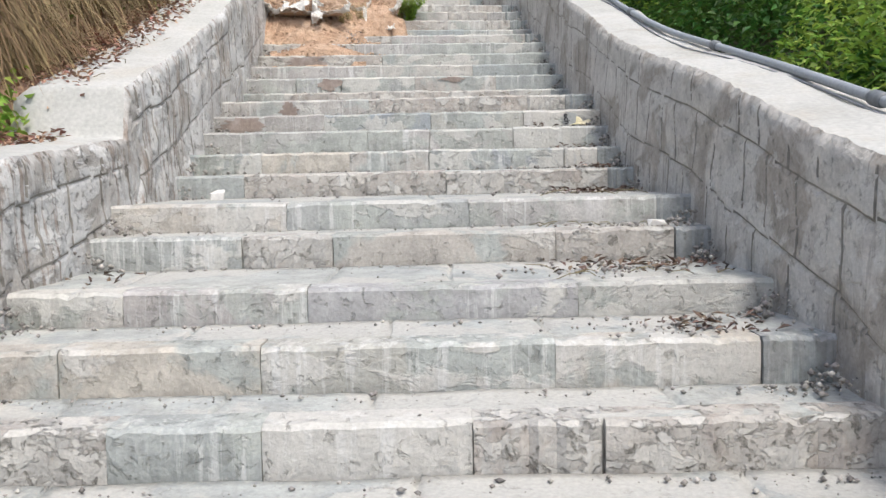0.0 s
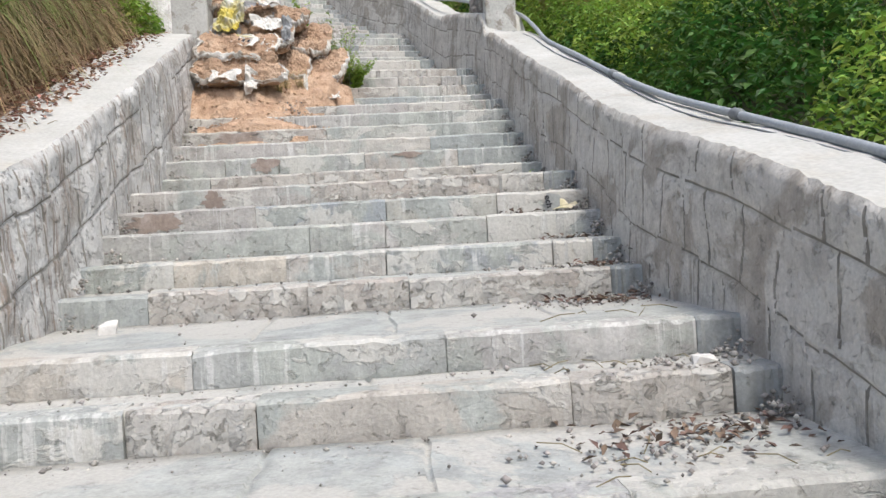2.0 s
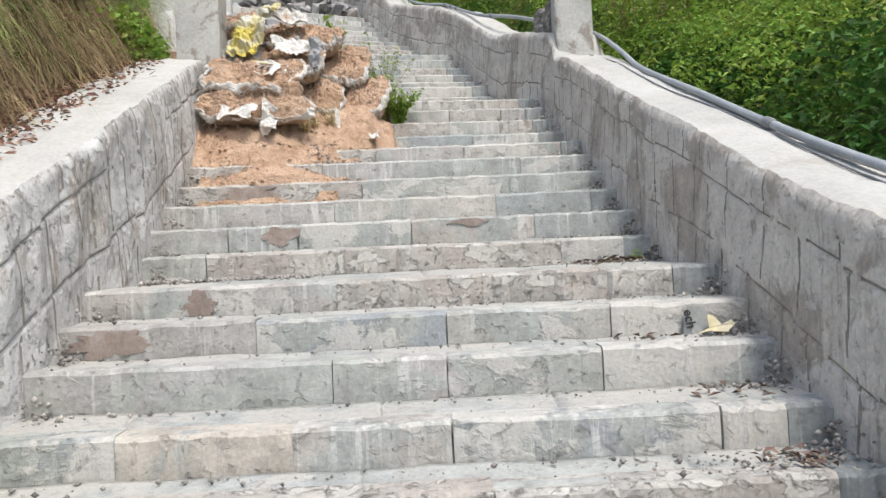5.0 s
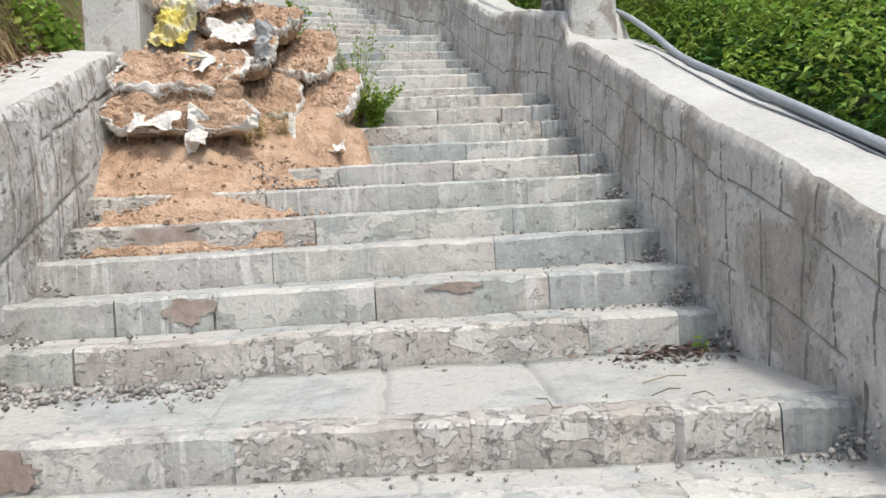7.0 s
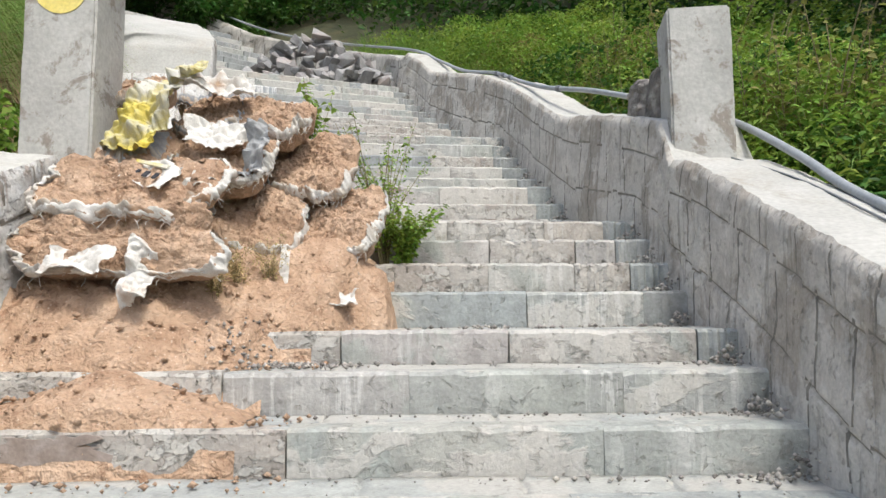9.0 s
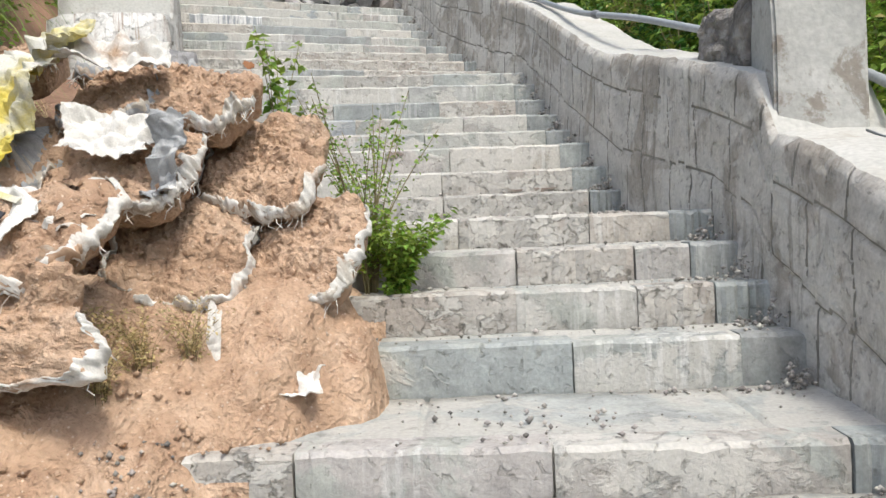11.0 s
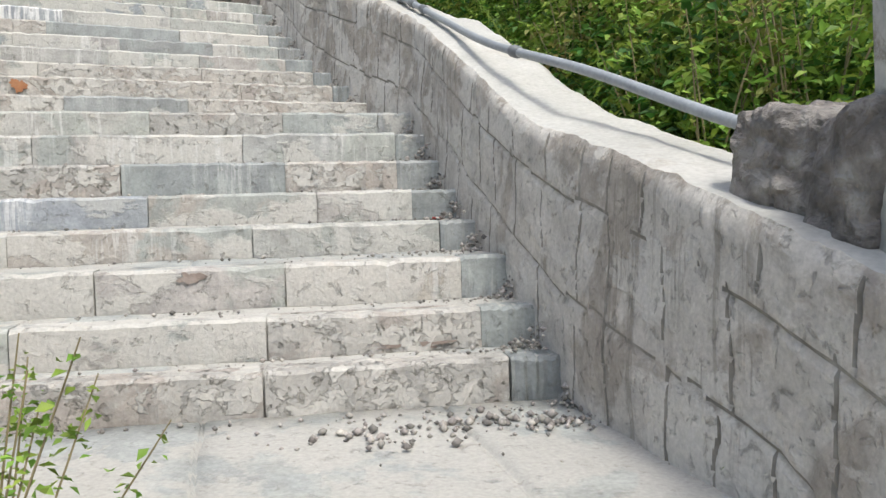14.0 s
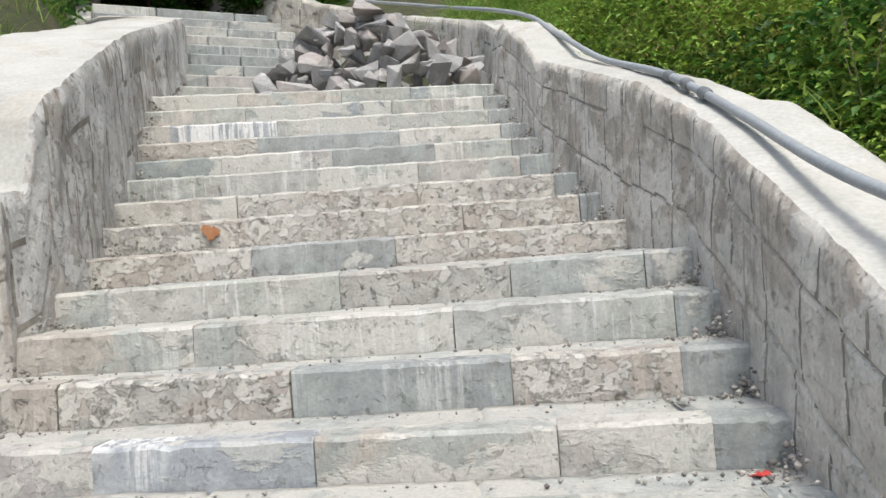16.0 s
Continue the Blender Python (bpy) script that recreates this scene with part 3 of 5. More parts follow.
def smooth_line(pts, n):
    pts = [Vector(p) for p in pts]
    out = []
    for i in range(len(pts) - 1):
        p0, p1, p2, p3 = pts[max(i - 1, 0)], pts[i], pts[i + 1], pts[min(i + 2, len(pts) - 1)]
        for k in range(n):
            t = k / n
            out.append(0.5 * (2 * p1 + (p2 - p0) * t + (2 * p0 - 5 * p1 + 4 * p2 - p3) * t * t + (3 * p1 - p0 - 3 * p2 + p3) * t ** 3))
    return out + [pts[-1]]


PIPE_LINE = [wall_point(y, 0.40 + 0.03 * math.sin(y * 1.7), 0.04) for y in (-1.5, 0, 1.2, 2.4, 3.4, 4.4, 5.4, 6.3, 7.2)]
PIPE_LINE += [Vector((1.51, 8.4, 3.60)), Vector((1.53, 9.1, 3.92)), Vector((1.53, 9.9, 4.27)), Vector((1.32, 10.5, 4.57)), Vector((1.16, 10.85, 4.70)),
              Vector((0.94, 11.6, 4.98)), Vector((0.68, 12.5, 5.28))]
PIPE_LINE += [wall_point(13.4, 0.18, 0.05), wall_point(14.2, 0.22, 0.04), wall_point(15.2, 0.30, 0.05), wall_point(16.2, 0.36, 0.04)]
PIPE_LINE += [Vector((-1.0, 17.4, 7.4)), Vector((-2.6, 19.9, 8.45)), Vector((-4.5, 21.6, 9.4)), Vector((-7.0, 23.0, 10.8))]
pipe = tagged(new("water_pipe"), "grey plastic water pipe lying along the wall top", "pipe")
line = smooth_line(PIPE_LINE, 8)
part("pipe", tube(line, 0.021), PIPE, pipe, smooth=True)
for k in (10, 27, 41, 55, 96, 117, 131, 133, 135):
    a, b = line[k], line[k + 1]
    d = (b - a).normalized()
    part("coupling", tube([a, a + d * 0.02, a + d * 0.07, a + d * 0.09], [0.025, 0.030, 0.030, 0.025]), PIPE_DARK if k != 96 else PIPE, pipe, "dark pipe coupling", smooth=True)
cable = tagged(new("cable"), "thin dark cable lying beside the pipe on the wall", "cable")
part("sheath", tube(smooth_line([wall_point(y, 0.33 + 0.02 * math.sin(y * 2.3), 0.016) for y in np.linspace(0, 9.5, 15)], 5), 0.005, 6), PIPE_DARK, cable, smooth=True)


# ---- rocks ----
def rock_bm(rnd, size, points=16, cuts=1):
    bm = bmesh.new()
    for _ in range(points):
        v = Vector((rnd.uniform(-1, 1), rnd.uniform(-1, 1), rnd.uniform(-1, 1)))
        v /= max(abs(v.x), abs(v.y), abs(v.z), 0.6) ** 0.8
        bm.verts.new(Vector((v.x * size[0] / 2, v.y * size[1] / 2, v.z * size[2] / 2)))
    res = bmesh.ops.convex_hull(bm, input=bm.verts)
    bmesh.ops.delete(bm, geom=[g for g in res["geom_interior"] if isinstance(g, bmesh.types.BMVert)], context="VERTS")
    bmesh.ops.dissolve_limit(bm, angle_limit=0.25, verts=bm.verts, edges=bm.edges)
    bmesh.ops.bevel(bm, geom=bm.edges[:], offset=min(size) * 0.03, segments=1, affect="EDGES")
    bmesh.ops.triangulate(bm, faces=bm.faces)
    bmesh.ops.subdivide_edges(bm, edges=bm.edges, cuts=cuts)
    amp = min(size)
    for v in bm.verts:
        v.co += v.normal * amp * (0.035 * nz(v.co.x + size[0] * 9, v.co.y, v.co.z, 14) + (0.03 * nz(v.co.x, v.co.y, v.co.z, 40) if cuts > 1 else 0))
    return bm


def boxy_rock_bm(rnd, size):
    """A split block of rock: a rounded, skewed box with a pitted face."""
    bm = bmesh.new()
    bmesh.ops.create_icosphere(bm, subdivisions=5, radius=1.0)
    o = rnd.uniform(0, 50)
    sx, sy = rnd.uniform(-0.15, 0.15), rnd.uniform(-0.15, 0.15)
    amp = min(size)
    for v in bm.verts:
        n = v.co.normalized()
        r = (abs(n.x) ** 7 + abs(n.y) ** 7 + abs(n.z) ** 7) ** (-1 / 7)
        r *= 1 + 0.16 * nz(n.x + o, n.y, n.z, 1.3) + 0.06 * nz(n.x + o, n.y, n.z, 3.5)
        p = n * r
        p = Vector((p.x * size[0], p.y * size[1], p.z * size[2])) * 0.48
        p.x += sx * p.z
        p.y += sy * p.z
        p += n * amp * (0.035 * nz(p.x + o, p.y, p.z, 22) + 0.03 * abs(nz(p.x, p.y + o, p.z, 45)) + 0.015 * nz(p.x, p.y, p.z + o, 90))
        v.co = p
    return bm


def rock(name, place, size, turn, seed, material, label, group="", points=16, cuts=1, boxy=False):
    rnd = random.Random(seed)
    bm = boxy_rock_bm(rnd, size) if boxy else rock_bm(rnd, size, points, cuts)
    me = bpy.data.meshes.new(name)
    bm.to_mesh(me)
    bm.free()
    me.materials.append(material)
    ob = tagged(new(name, me), label, "rock", group)
    ob.matrix_world = pose(*place, *turn)
    return ob


rock("wall_rock", (1.22, 10.38, 4.53), (0.36, 0.32, 0.29), (6, -4, 18), 5, DARK_ROCK, "dark rough rock with a pale top on the wall", boxy=True)
rock("wall_rock", (1.2, 10.12, 4.46), (0.25, 0.22, 0.34), (0, 6, 10), 9, DARK_ROCK, "brownish rough rock wedged against the pillar", boxy=True)
rr = random.Random(21)
heap = []
for layer, (count, rad, z) in enumerate(((38, 1.15, 0.12), (32, 0.98, 0.27), (26, 0.8, 0.44), (18, 0.62, 0.61), (12, 0.42, 0.78), (6, 0.2, 0.92))):
    for k in range(count):
        a = 2 * math.pi * (k + 0.5 * (layer % 2)) / count + rr.uniform(-0.1, 0.1)
        q = rad * (1.0 if k % 2 else rr.uniform(0.62, 0.95))
        heap.append((-2.58 + math.cos(a) * q * 1.2, 17.32 + math.sin(a) * q * 0.55 - 0.14 * math.cos(a), 6.63 + z))
for n_rock, (x, y, z) in enumerate(heap):
    s = rr.uniform(0.2, 0.40)
    rock("quarried_rock", (x + rr.uniform(-0.05, 0.05), y + rr.uniform(-0.05, 0.05), z + rr.uniform(-0.03, 0.03)), (s, s * rr.uniform(0.6, 0.95), s * rr.uniform(0.5, 0.8)),
         (rr.uniform(-35, 35), rr.uniform(-35, 35), rr.uniform(0, 360)), 100 + n_rock, ROCK, "angular grey rock in a heap on the landing", "heap of rocks", points=9)
rock("boulder", (-1.46, 10.1, 4.47), (0.32, 0.28, 0.25), (5, 8, 30), 77, ROCK, "grey rock lying behind the torn sacks", points=14, cuts=4)


# ---- sand and torn sacks ----
CLOTH = mat("woven_white_cloth", [(0.58, 0.56, 0.52), (0.7, 0.68, 0.64), (0.78, 0.76, 0.73)], scale=9, bump=0.4, fine=160, translucent=0.12,
            second=(0.42, 0.3, 0.21), second_scale=4, second_range=(0.55, 0.7))
CLOTH_DIRTY = mat("dirty_sack_cloth", [(0.38, 0.34, 0.29), (0.5, 0.46, 0.4), (0.6, 0.57, 0.53)], scale=8, bump=0.4, fine=150, translucent=0.1,
                  second=(0.4, 0.27, 0.18), second_scale=5, second_range=(0.48, 0.6))
CLOTH_YELLOW = mat("yellow_sack_cloth", [(0.55, 0.43, 0.05), (0.64, 0.55, 0.16), (0.62, 0.6, 0.5), (0.64, 0.63, 0.6)], scale=4.5, bump=0.35, fine=150, translucent=0.15)
CLOTH_GREY = mat("grey_sack_cloth", [(0.24, 0.25, 0.26), (0.36, 0.37, 0.38), (0.5, 0.5, 0.5)], scale=6, bump=0.35, fine=150, translucent=0.1)
INK = mat("black_print", [(0.03, 0.03, 0.035), (0.06, 0.06, 0.07)], scale=9, bump=0)


def heightfield(name, x0, x1, y0, y1, step, fz, material, label, category, kind=""):
    xs, ys = np.arange(x0, x1 + step / 2, step), np.arange(y0, y1 + step / 2, step)
    vs = [(float(x), float(y), fz(float(x), float(y))) for y in ys for x in xs]
    nx = len(xs)
    keep = [z > step_top(x, y) - 0.06 for x, y, z in vs]
    fs = []
    for j in range(len(ys) - 1):
        for i in range(nx - 1):
            q = (j * nx + i, j * nx + i + 1, (j + 1) * nx + i + 1, (j + 1) * nx + i)
            if any(keep[k] for k in q):
                fs.append(q)
    vs = [(x, y, max(z, step_top(x, y) - 0.07)) for x, y, z in vs]
    return tagged(link(name, vs, fs, material, smooth=True), label, category, kind=kind)


def rough_sand(x, y):
    return 0.02 * nz(x, y, 1, 5) + 0.018 * nz(x, y, 4, 13) + 0.012 * nz(x, y, 2, 31) + 0.05 * min(0, nz(x, y, 7, 7) + 0.25)


def sand_sheet_z(x, y):
    z = 2.97 + 0.66 * (y - 8.30) + 0.03 * nz(x, y, 2, 2.2)
    z += 0.16 * min(1.0, max(0.0, (-0.95 - x) / 0.3)) * min(1.0, max(0.0, (y - 8.2) / 0.25))
    edge = -1.05 + 0.72 * min(y - 8.3, 0.72) - 0.5 * max(0, y - 9.05) + 0.12 * nz(x, y, 0, 3)
    z -= 1.3 * max(0, x - edge) + 4.0 * max(0, x + 0.40)
    z -= 4.0 * max(0, 8.27 + 0.05 * (x + 1.25) - y)
    return min(z, 3.62) + 2.2 * rough_sand(x, y) - 0.9 * max(0, y - 9.6)


heightfield("spilled_sand", -1.84, -0.3, 8.0, 10.0, 0.02, sand_sheet_z, SAND, "reddish-brown sand spilled over several stone steps", "sand")


def cone_z(x, y):
    d = math.hypot((x + 1.25) / 1.7, y - 8.16)
    return 2.82 + 0.19 - 0.6 * max(0.03, d) + 0.5 * rough_sand(x, y) - 3.0 * max(0, 7.97 + 0.05 * (x + 1.25) - y)


heightfield("sand_mound", -1.75, -0.75, 7.72, 8.3, 0.018, cone_z, SAND, "small heap of brown sand on a step", "sand")


def heap_z(x, y):
    shift = 0.46 * min(1.0, max(0.0, (-0.95 - x) / 0.3)) * min(1.0, max(0.0, (9.1 - y) / 0.4))
    front = 3.17 + 1.75 * (y - 8.97 + shift)
    back = 4.22 - 0.45 * max(0, y - 9.75)
    z = min(front, back) - 0.25 * max(0, -1.5 - x)
    z -= 2.6 * max(0, x + 0.88 + 0.65 * max(0, y - 9.2) + 0.08 * nz(x, y, 6, 4))
    return z + 1.6 * rough_sand(x, y)


heightfield("heaped_sand", -1.86, -0.36, 8.2, 10.6, 0.022, heap_z, SAND, "steep heap of brown sand under torn sacks", "sand")


ALL_CLODS = [[], []]
LIPS = []


def sack(lip, width, length, slope, turn, tilt, seed, cloth, label="torn woven sack spilling brown sand on the stairs", thick=0.06, cover=0.0):
    """A burst sack lying on the slope: lip is the middle of its lower edge, length runs up the slope."""
    rnd = random.Random(seed)
    w, d, h = width, length, thick
    base = tagged(new("sand_sack"), label, "sack", "torn sand sacks")
    base.matrix_world = pose(*lip, 0, tilt, turn) @ pose(0, 0, 0, slope, 0, 0) @ Matrix.Translation((0, d / 2, -h * 0.1))
    na, nr = 120, 34

    def radial(a):
        c, s = math.cos(a), math.sin(a)
        r = (abs(c) ** 5 + abs(s) ** 5) ** (-1 / 5) * (1 + 0.26 * noise.noise((c * 1.1 + seed * 3.1, s * 1.1, seed)) + 0.10 * noise.noise((c * 4, s * 4, seed * 2.3)) + 0.05 * noise.noise((c * 11, s * 11, seed)))
        return c * r * w / 2, s * r * d / 2

    def top(r, a):
        x, y = radial(a)
        x, y = x * r, y * r
        crumb = 0.034 * nz(x + seed, y, seed, 4.5) + 0.026 * nz(x, y + seed, 1, 11) - 0.05 * max(0, nz(x, y, seed, 15) - 0.1) + 0.026 * abs(nz(x, y, seed, 30)) + 0.02 * abs(nz(x, y, seed, 55))
        return h * 0.6 * (1 - 0.6 * r ** 10) + crumb - 0.06 * max(0, nz(x + seed, y, 3, 8) - 0.15)

    vs, fs = [(0, 0, top(0, 0))], []
    for k in range(1, nr + 1):
        r = k / nr
        for i in range(na):
            a = 2 * math.pi * i / na
            x, y = radial(a)
            vs.append((x * r, y * r, top(r, a)))
    for i in range(na):
        x, y = radial(2 * math.pi * i / na)
        vs.append((x * 0.84, y * 0.84, -0.10))
    for i in range(na):
        fs.append((0, 1 + i, 1 + (i + 1) % na))
        for k in range(nr):
            a, b = 1 + k * na + i, 1 + k * na + (i + 1) % na
            fs.append((a, a + na, b + na, b))
    link("sand_fill", vs, fs, SAND, base, "crumbling brown sand", smooth=True)
    # torn cloth: a thin ragged skirt round the lower edge, curling up here and hanging there
    for layer in range(2):
        vs, fs = [], []
        a0, a1 = (math.pi * rnd.uniform(0.72, 1.0), math.pi * rnd.uniform(2.0, 2.3)) if layer == 0 else (math.pi * rnd.uniform(1.0, 1.3), math.pi * rnd.uniform(1.6, 2.0))
        nb, prof = 190, 6
        for i in range(nb):
            a = a0 + (a1 - a0) * i / (nb - 1)
            x, y = radial(a)
            fade = min(1.0, i / 18, (nb - 1 - i) / 18)
            lip_n = max(0.0, noise.noise((math.cos(a) * 2.6, math.sin(a) * 2.6, seed * 1.7 + layer * 5)) + 0.3)
            jag = 0.5 * rnd.random() ** 2 + 0.5 * abs(noise.noise((i * 0.23, seed, layer * 3.0)))
            tear = 0.99 - cover - (0.035 + 0.11 * max(0.0, lip_n - 0.5)) * fade - 0.03 * jag
            curl = (0.006 + 0.03 * lip_n) * fade
            hang = 0.6 * (0.006 + 0.035 * max(0.0, noise.noise((i * 0.06, seed * 0.7, layer + 2.0))) + 0.02 * jag) * fade + 0.003
            rim = top(1, a)
            ring = [(tear, top(tear, a) + curl), ((tear + 1.0) / 2, top((tear + 1) / 2, a) + curl * 0.6 + 0.004), (1.005, rim + 0.010), (1.02, rim - 0.004),
                    (1.02 + 0.03 * lip_n, rim - 0.012 - hang * 0.5), (1.0 + 0.05 * lip_n, rim - 0.016 - hang)]
            for q, (r, z) in enumerate(ring):
                fold = 0.028 * noise.noise((i * 0.1, q * 0.6, seed + layer)) + 0.007 * noise.noise((i * 0.3, q * 0.5, seed))
                vs.append((x * (r + fold), y * (r + fold), z + fold * 0.7))
            if layer == 0 and i % 3 == 0 and math.sin(a) < 0:
                LIPS.append(base.matrix_world @ Vector(vs[-1]))
        for i in range(nb - 1):
            for q in range(prof - 1):
                a, b = i * prof + q, (i + 1) * prof + q
                fs.append((a, a + 1, b + 1, b))
        ob = link("torn_cloth", vs, fs, cloth if layer == 0 else CLOTH_DIRTY, base, "ragged woven plastic cloth", smooth=True)
        sol = ob.modifiers.new("thickness", "SOLIDIFY")
        sol.thickness = 0.002
    # clods lying on the sand
    vs, fs = ALL_CLODS
    for _ in range(110 if cover < 0.5 else 0):
        r, a = 0.92 * math.sqrt(rnd.random()), rnd.uniform(0, 6.283)
        x, y = radial(a)
        s = 0.004 + 0.02 * rnd.random() ** 4
        o = len(vs)
        for dx, dy, dz in ((1, 0, 0), (0, 1, 0), (-1, 0, 0), (0, -1, 0), (0.2, 0.1, 0.8), (0, 0, -0.8)):
            vs.append(tuple(base.matrix_world @ Vector((x * r + s * (dx + rnd.uniform(-0.35, 0.35)), y * r + s * (dy + rnd.uniform(-0.35, 0.35)), top(r, a) + s * (0.1 + dz * rnd.uniform(0.6, 1.1))))))
        fs += [(o, o + 1, o + 4), (o + 1, o + 2, o + 4), (o + 2, o + 3, o + 4), (o + 3, o, o + 4), (o + 1, o, o + 5), (o + 2, o + 1, o + 5), (o + 3, o + 2, o + 5), (o, o + 3, o + 5)]
    return base


# lower lip, width, length up the slope, slope, turn, tilt, cloth
SACKS = [((-1.05, 9.25, 4.10), 0.42, 0.32, 44, -10, 10, CLOTH), ((-0.86, 9.27, 3.78), 0.44, 0.46, 52, -12, 8, CLOTH), ((-1.18, 8.99, 3.80), 0.50, 0.36, 46, 4, -3, CLOTH),
         ((-1.04, 9.03, 3.50), 0.46, 0.42, 52, 8, 8, CLOTH), ((-0.68, 9.14, 3.47), 0.38, 0.44, 54, -14, 4, CLOTH), ((-1.44, 8.54, 3.60), 0.72, 0.40, 42, 4, 2, CLOTH),
         ((-1.42, 8.47, 3.35), 0.80, 0.32, 66, 2, 0, CLOTH), ((-1.30, 9.22, 4.10), 0.34, 0.34, 40, 8, -6, CLOTH_GREY), ((-0.74, 9.04, 3.27), 0.42, 0.30, 46, -4, 4, CLOTH_DIRTY),
         ((-1.70, 9.22, 4.28), 0.32, 0.34, 32, 0, -6, CLOTH_DIRTY), ((-1.36, 9.62, 4.34), 0.46, 0.40, 14, 20, 0, CLOTH_GREY)]
for k, (lip, width, length, slope, turn, tilt, cloth) in enumerate(SACKS):
    sack(lip, width, length, slope, turn, tilt, 31 + k, cloth)
sack((-1.66, 9.02, 3.84), 0.40, 0.5, 34, -8, 0, 71, CLOTH_GREY, "dusty grey filled sack squeezed against the pillar", thick=0.2, cover=0.7)

tagged(link("sand_clods", *ALL_CLODS, SAND), "crumbled clods of brown sand in the torn sacks", "sand", kind="stuff")


def sheet_cloth(name, place, size, turn, seed, material, label, crumple=0.05, cuts=44):
    vs, fs = [], []
    rnd = random.Random(seed)
    n, m = cuts, max(8, int(cuts * size[1] / size[0]))
    for j in range(m + 1):
        for i in range(n + 1):
            u, v = i / n - 0.5, j / m - 0.5
            edge = 1 + 0.3 * nz(u * 1.6 + seed, v * 1.6, seed) + (0.03 * rnd.uniform(-1, 1) if i in (0, n) or j in (0, m) else 0)
            x, y = u * size[0] * edge, v * size[1] * edge
            f = nz(x + seed, y, 0, 5)
            z = crumple * (2.4 * abs(f) - 1.6 * abs(nz(x, y + seed, 3, 9)) + 0.7 * abs(nz(x, y, seed, 21)) + 0.2 * nz(x, y, seed, 48))
            vs.append((x + crumple * 0.5 * nz(x, y, seed + 9, 6), y + crumple * 0.5 * nz(y, x, seed + 5, 6), z))
    for j in range(m):
        for i in range(n):
            a = j * (n + 1) + i
            fs.append((a, a + 1, a + n + 2, a + n + 1))
    ob = tagged(link(name, vs, fs, material), label, "cloth")
    sol = ob.modifiers.new("thickness", "SOLIDIFY")
    sol.thickness = 0.003
    ob.matrix_world = pose(*place, *turn)
    return ob


sheet_cloth("sack_cloth", (-1.54, 9.04, 4.15), (0.27, 0.40, 0), (60, 12, -16), 3, CLOTH_YELLOW, "crumpled yellow and white plastic sack on the heap", 0.055)
sheet_cloth("sack_cloth", (-1.45, 9.16, 4.34), (0.30, 0.24, 0), (48, -18, -30), 7, CLOTH_YELLOW, "torn piece of yellow sack cloth", 0.05)
sheet_cloth("sack_cloth", (-1.26, 9.24, 4.34), (0.36, 0.22, 0), (36, 10, 20), 12, CLOTH, "crumpled white sack cloth on the sand heap", 0.045)
sheet_cloth("sack_cloth", (-1.20, 9.05, 4.05), (0.30, 0.20, 0), (50, 0, 5), 15, CLOTH, "white sack flap with a yellow stain", 0.035)
sheet_cloth("sack_cloth", (-1.00, 9.03, 3.97), (0.10, 0.28, 0), (68, 0, -8), 18, CLOTH_GREY, "shredded grey sack cloth", 0.07)
sheet_cloth("sack_cloth", (-1.52, 8.40, 3.40), (0.26, 0.11, 0), (48, 4, -6), 22, CLOTH, "white torn sack flap on the sand", 0.03)
sheet_cloth("sack_cloth", (-1.28, 8.44, 3.36), (0.10, 0.28, 0), (66, 0, 8), 25, CLOTH, "frayed white sack strip", 0.05)
sheet_cloth("sack_cloth", (-0.83, 8.91, 3.38), (0.045, 0.24, 0), (78, 0, 2), 28, CLOTH, "narrow white sack strip hanging down", 0.012)
sheet_cloth("sack_cloth", (-0.62, 8.90, 3.24), (0.26, 0.12, 0), (26, -4, -8), 33, CLOTH, "folded scrap of white plastic on the sand", 0.04)
sheet_cloth("sack_cloth", (-1.28, 8.76, 3.80), (0.36, 0.10, 0), (44, 14, -24), 36, CLOTH, "grey and white sack edge folded on the heap", 0.05)


# a printed sack flap: dark bars where its lettering cannot be read
flap = sheet_cloth("printed_sack", (-1.38, 8.72, 3.80), (0.30, 0.16, 0), (46, 14, -26), 52, CLOTH, "white printed sack flap with black and yellow bands", 0.02)
for k, (u, w, col) in enumerate(((-0.10, 0.035, INK), (-0.04, 0.03, INK), (0.02, 0.035, INK), (0.08, 0.03, INK), (-0.01, 0.26, CLOTH_YELLOW))):
    bm = bmesh.new()
    bmesh.ops.create_cube(bm, size=1.0)
    bmesh.ops.scale(bm, vec=(w * 0.8, 0.035 if col is INK else 0.02, 0.004), verts=bm.verts)
    bar = part("printed_bar", bm, col, flap, "dark printed bar" if col is INK else "yellow printed band")
    bar.matrix_local = Matrix.Translation((u, -0.02 if col is INK else 0.045, 0.022))


# fringes of loose threads on the torn sacks' lower lips
rf = random.Random(17)
fringe = tagged(new("sack_threads"), "loose white threads fraying from the torn sacks", "threads", kind="stuff")
threads = bmesh.new()
for p in LIPS:
    if rf.random() < 0.45:
        continue
    q = p + Vector((rf.uniform(-0.03, 0.03), rf.uniform(-0.03, 0.0), -rf.uniform(0.01, 0.05)))
    t = tube([p, (p + q) / 2 + Vector((rf.uniform(-0.012, 0.012), -0.012, 0)), q], 0.0016, 3)
    me = bpy.data.meshes.new("thread")
    t.to_mesh(me)
    t.free()
    threads.from_mesh(me)
    bpy.data.meshes.remove(me)
part("thread", threads, CLOTH, fringe)


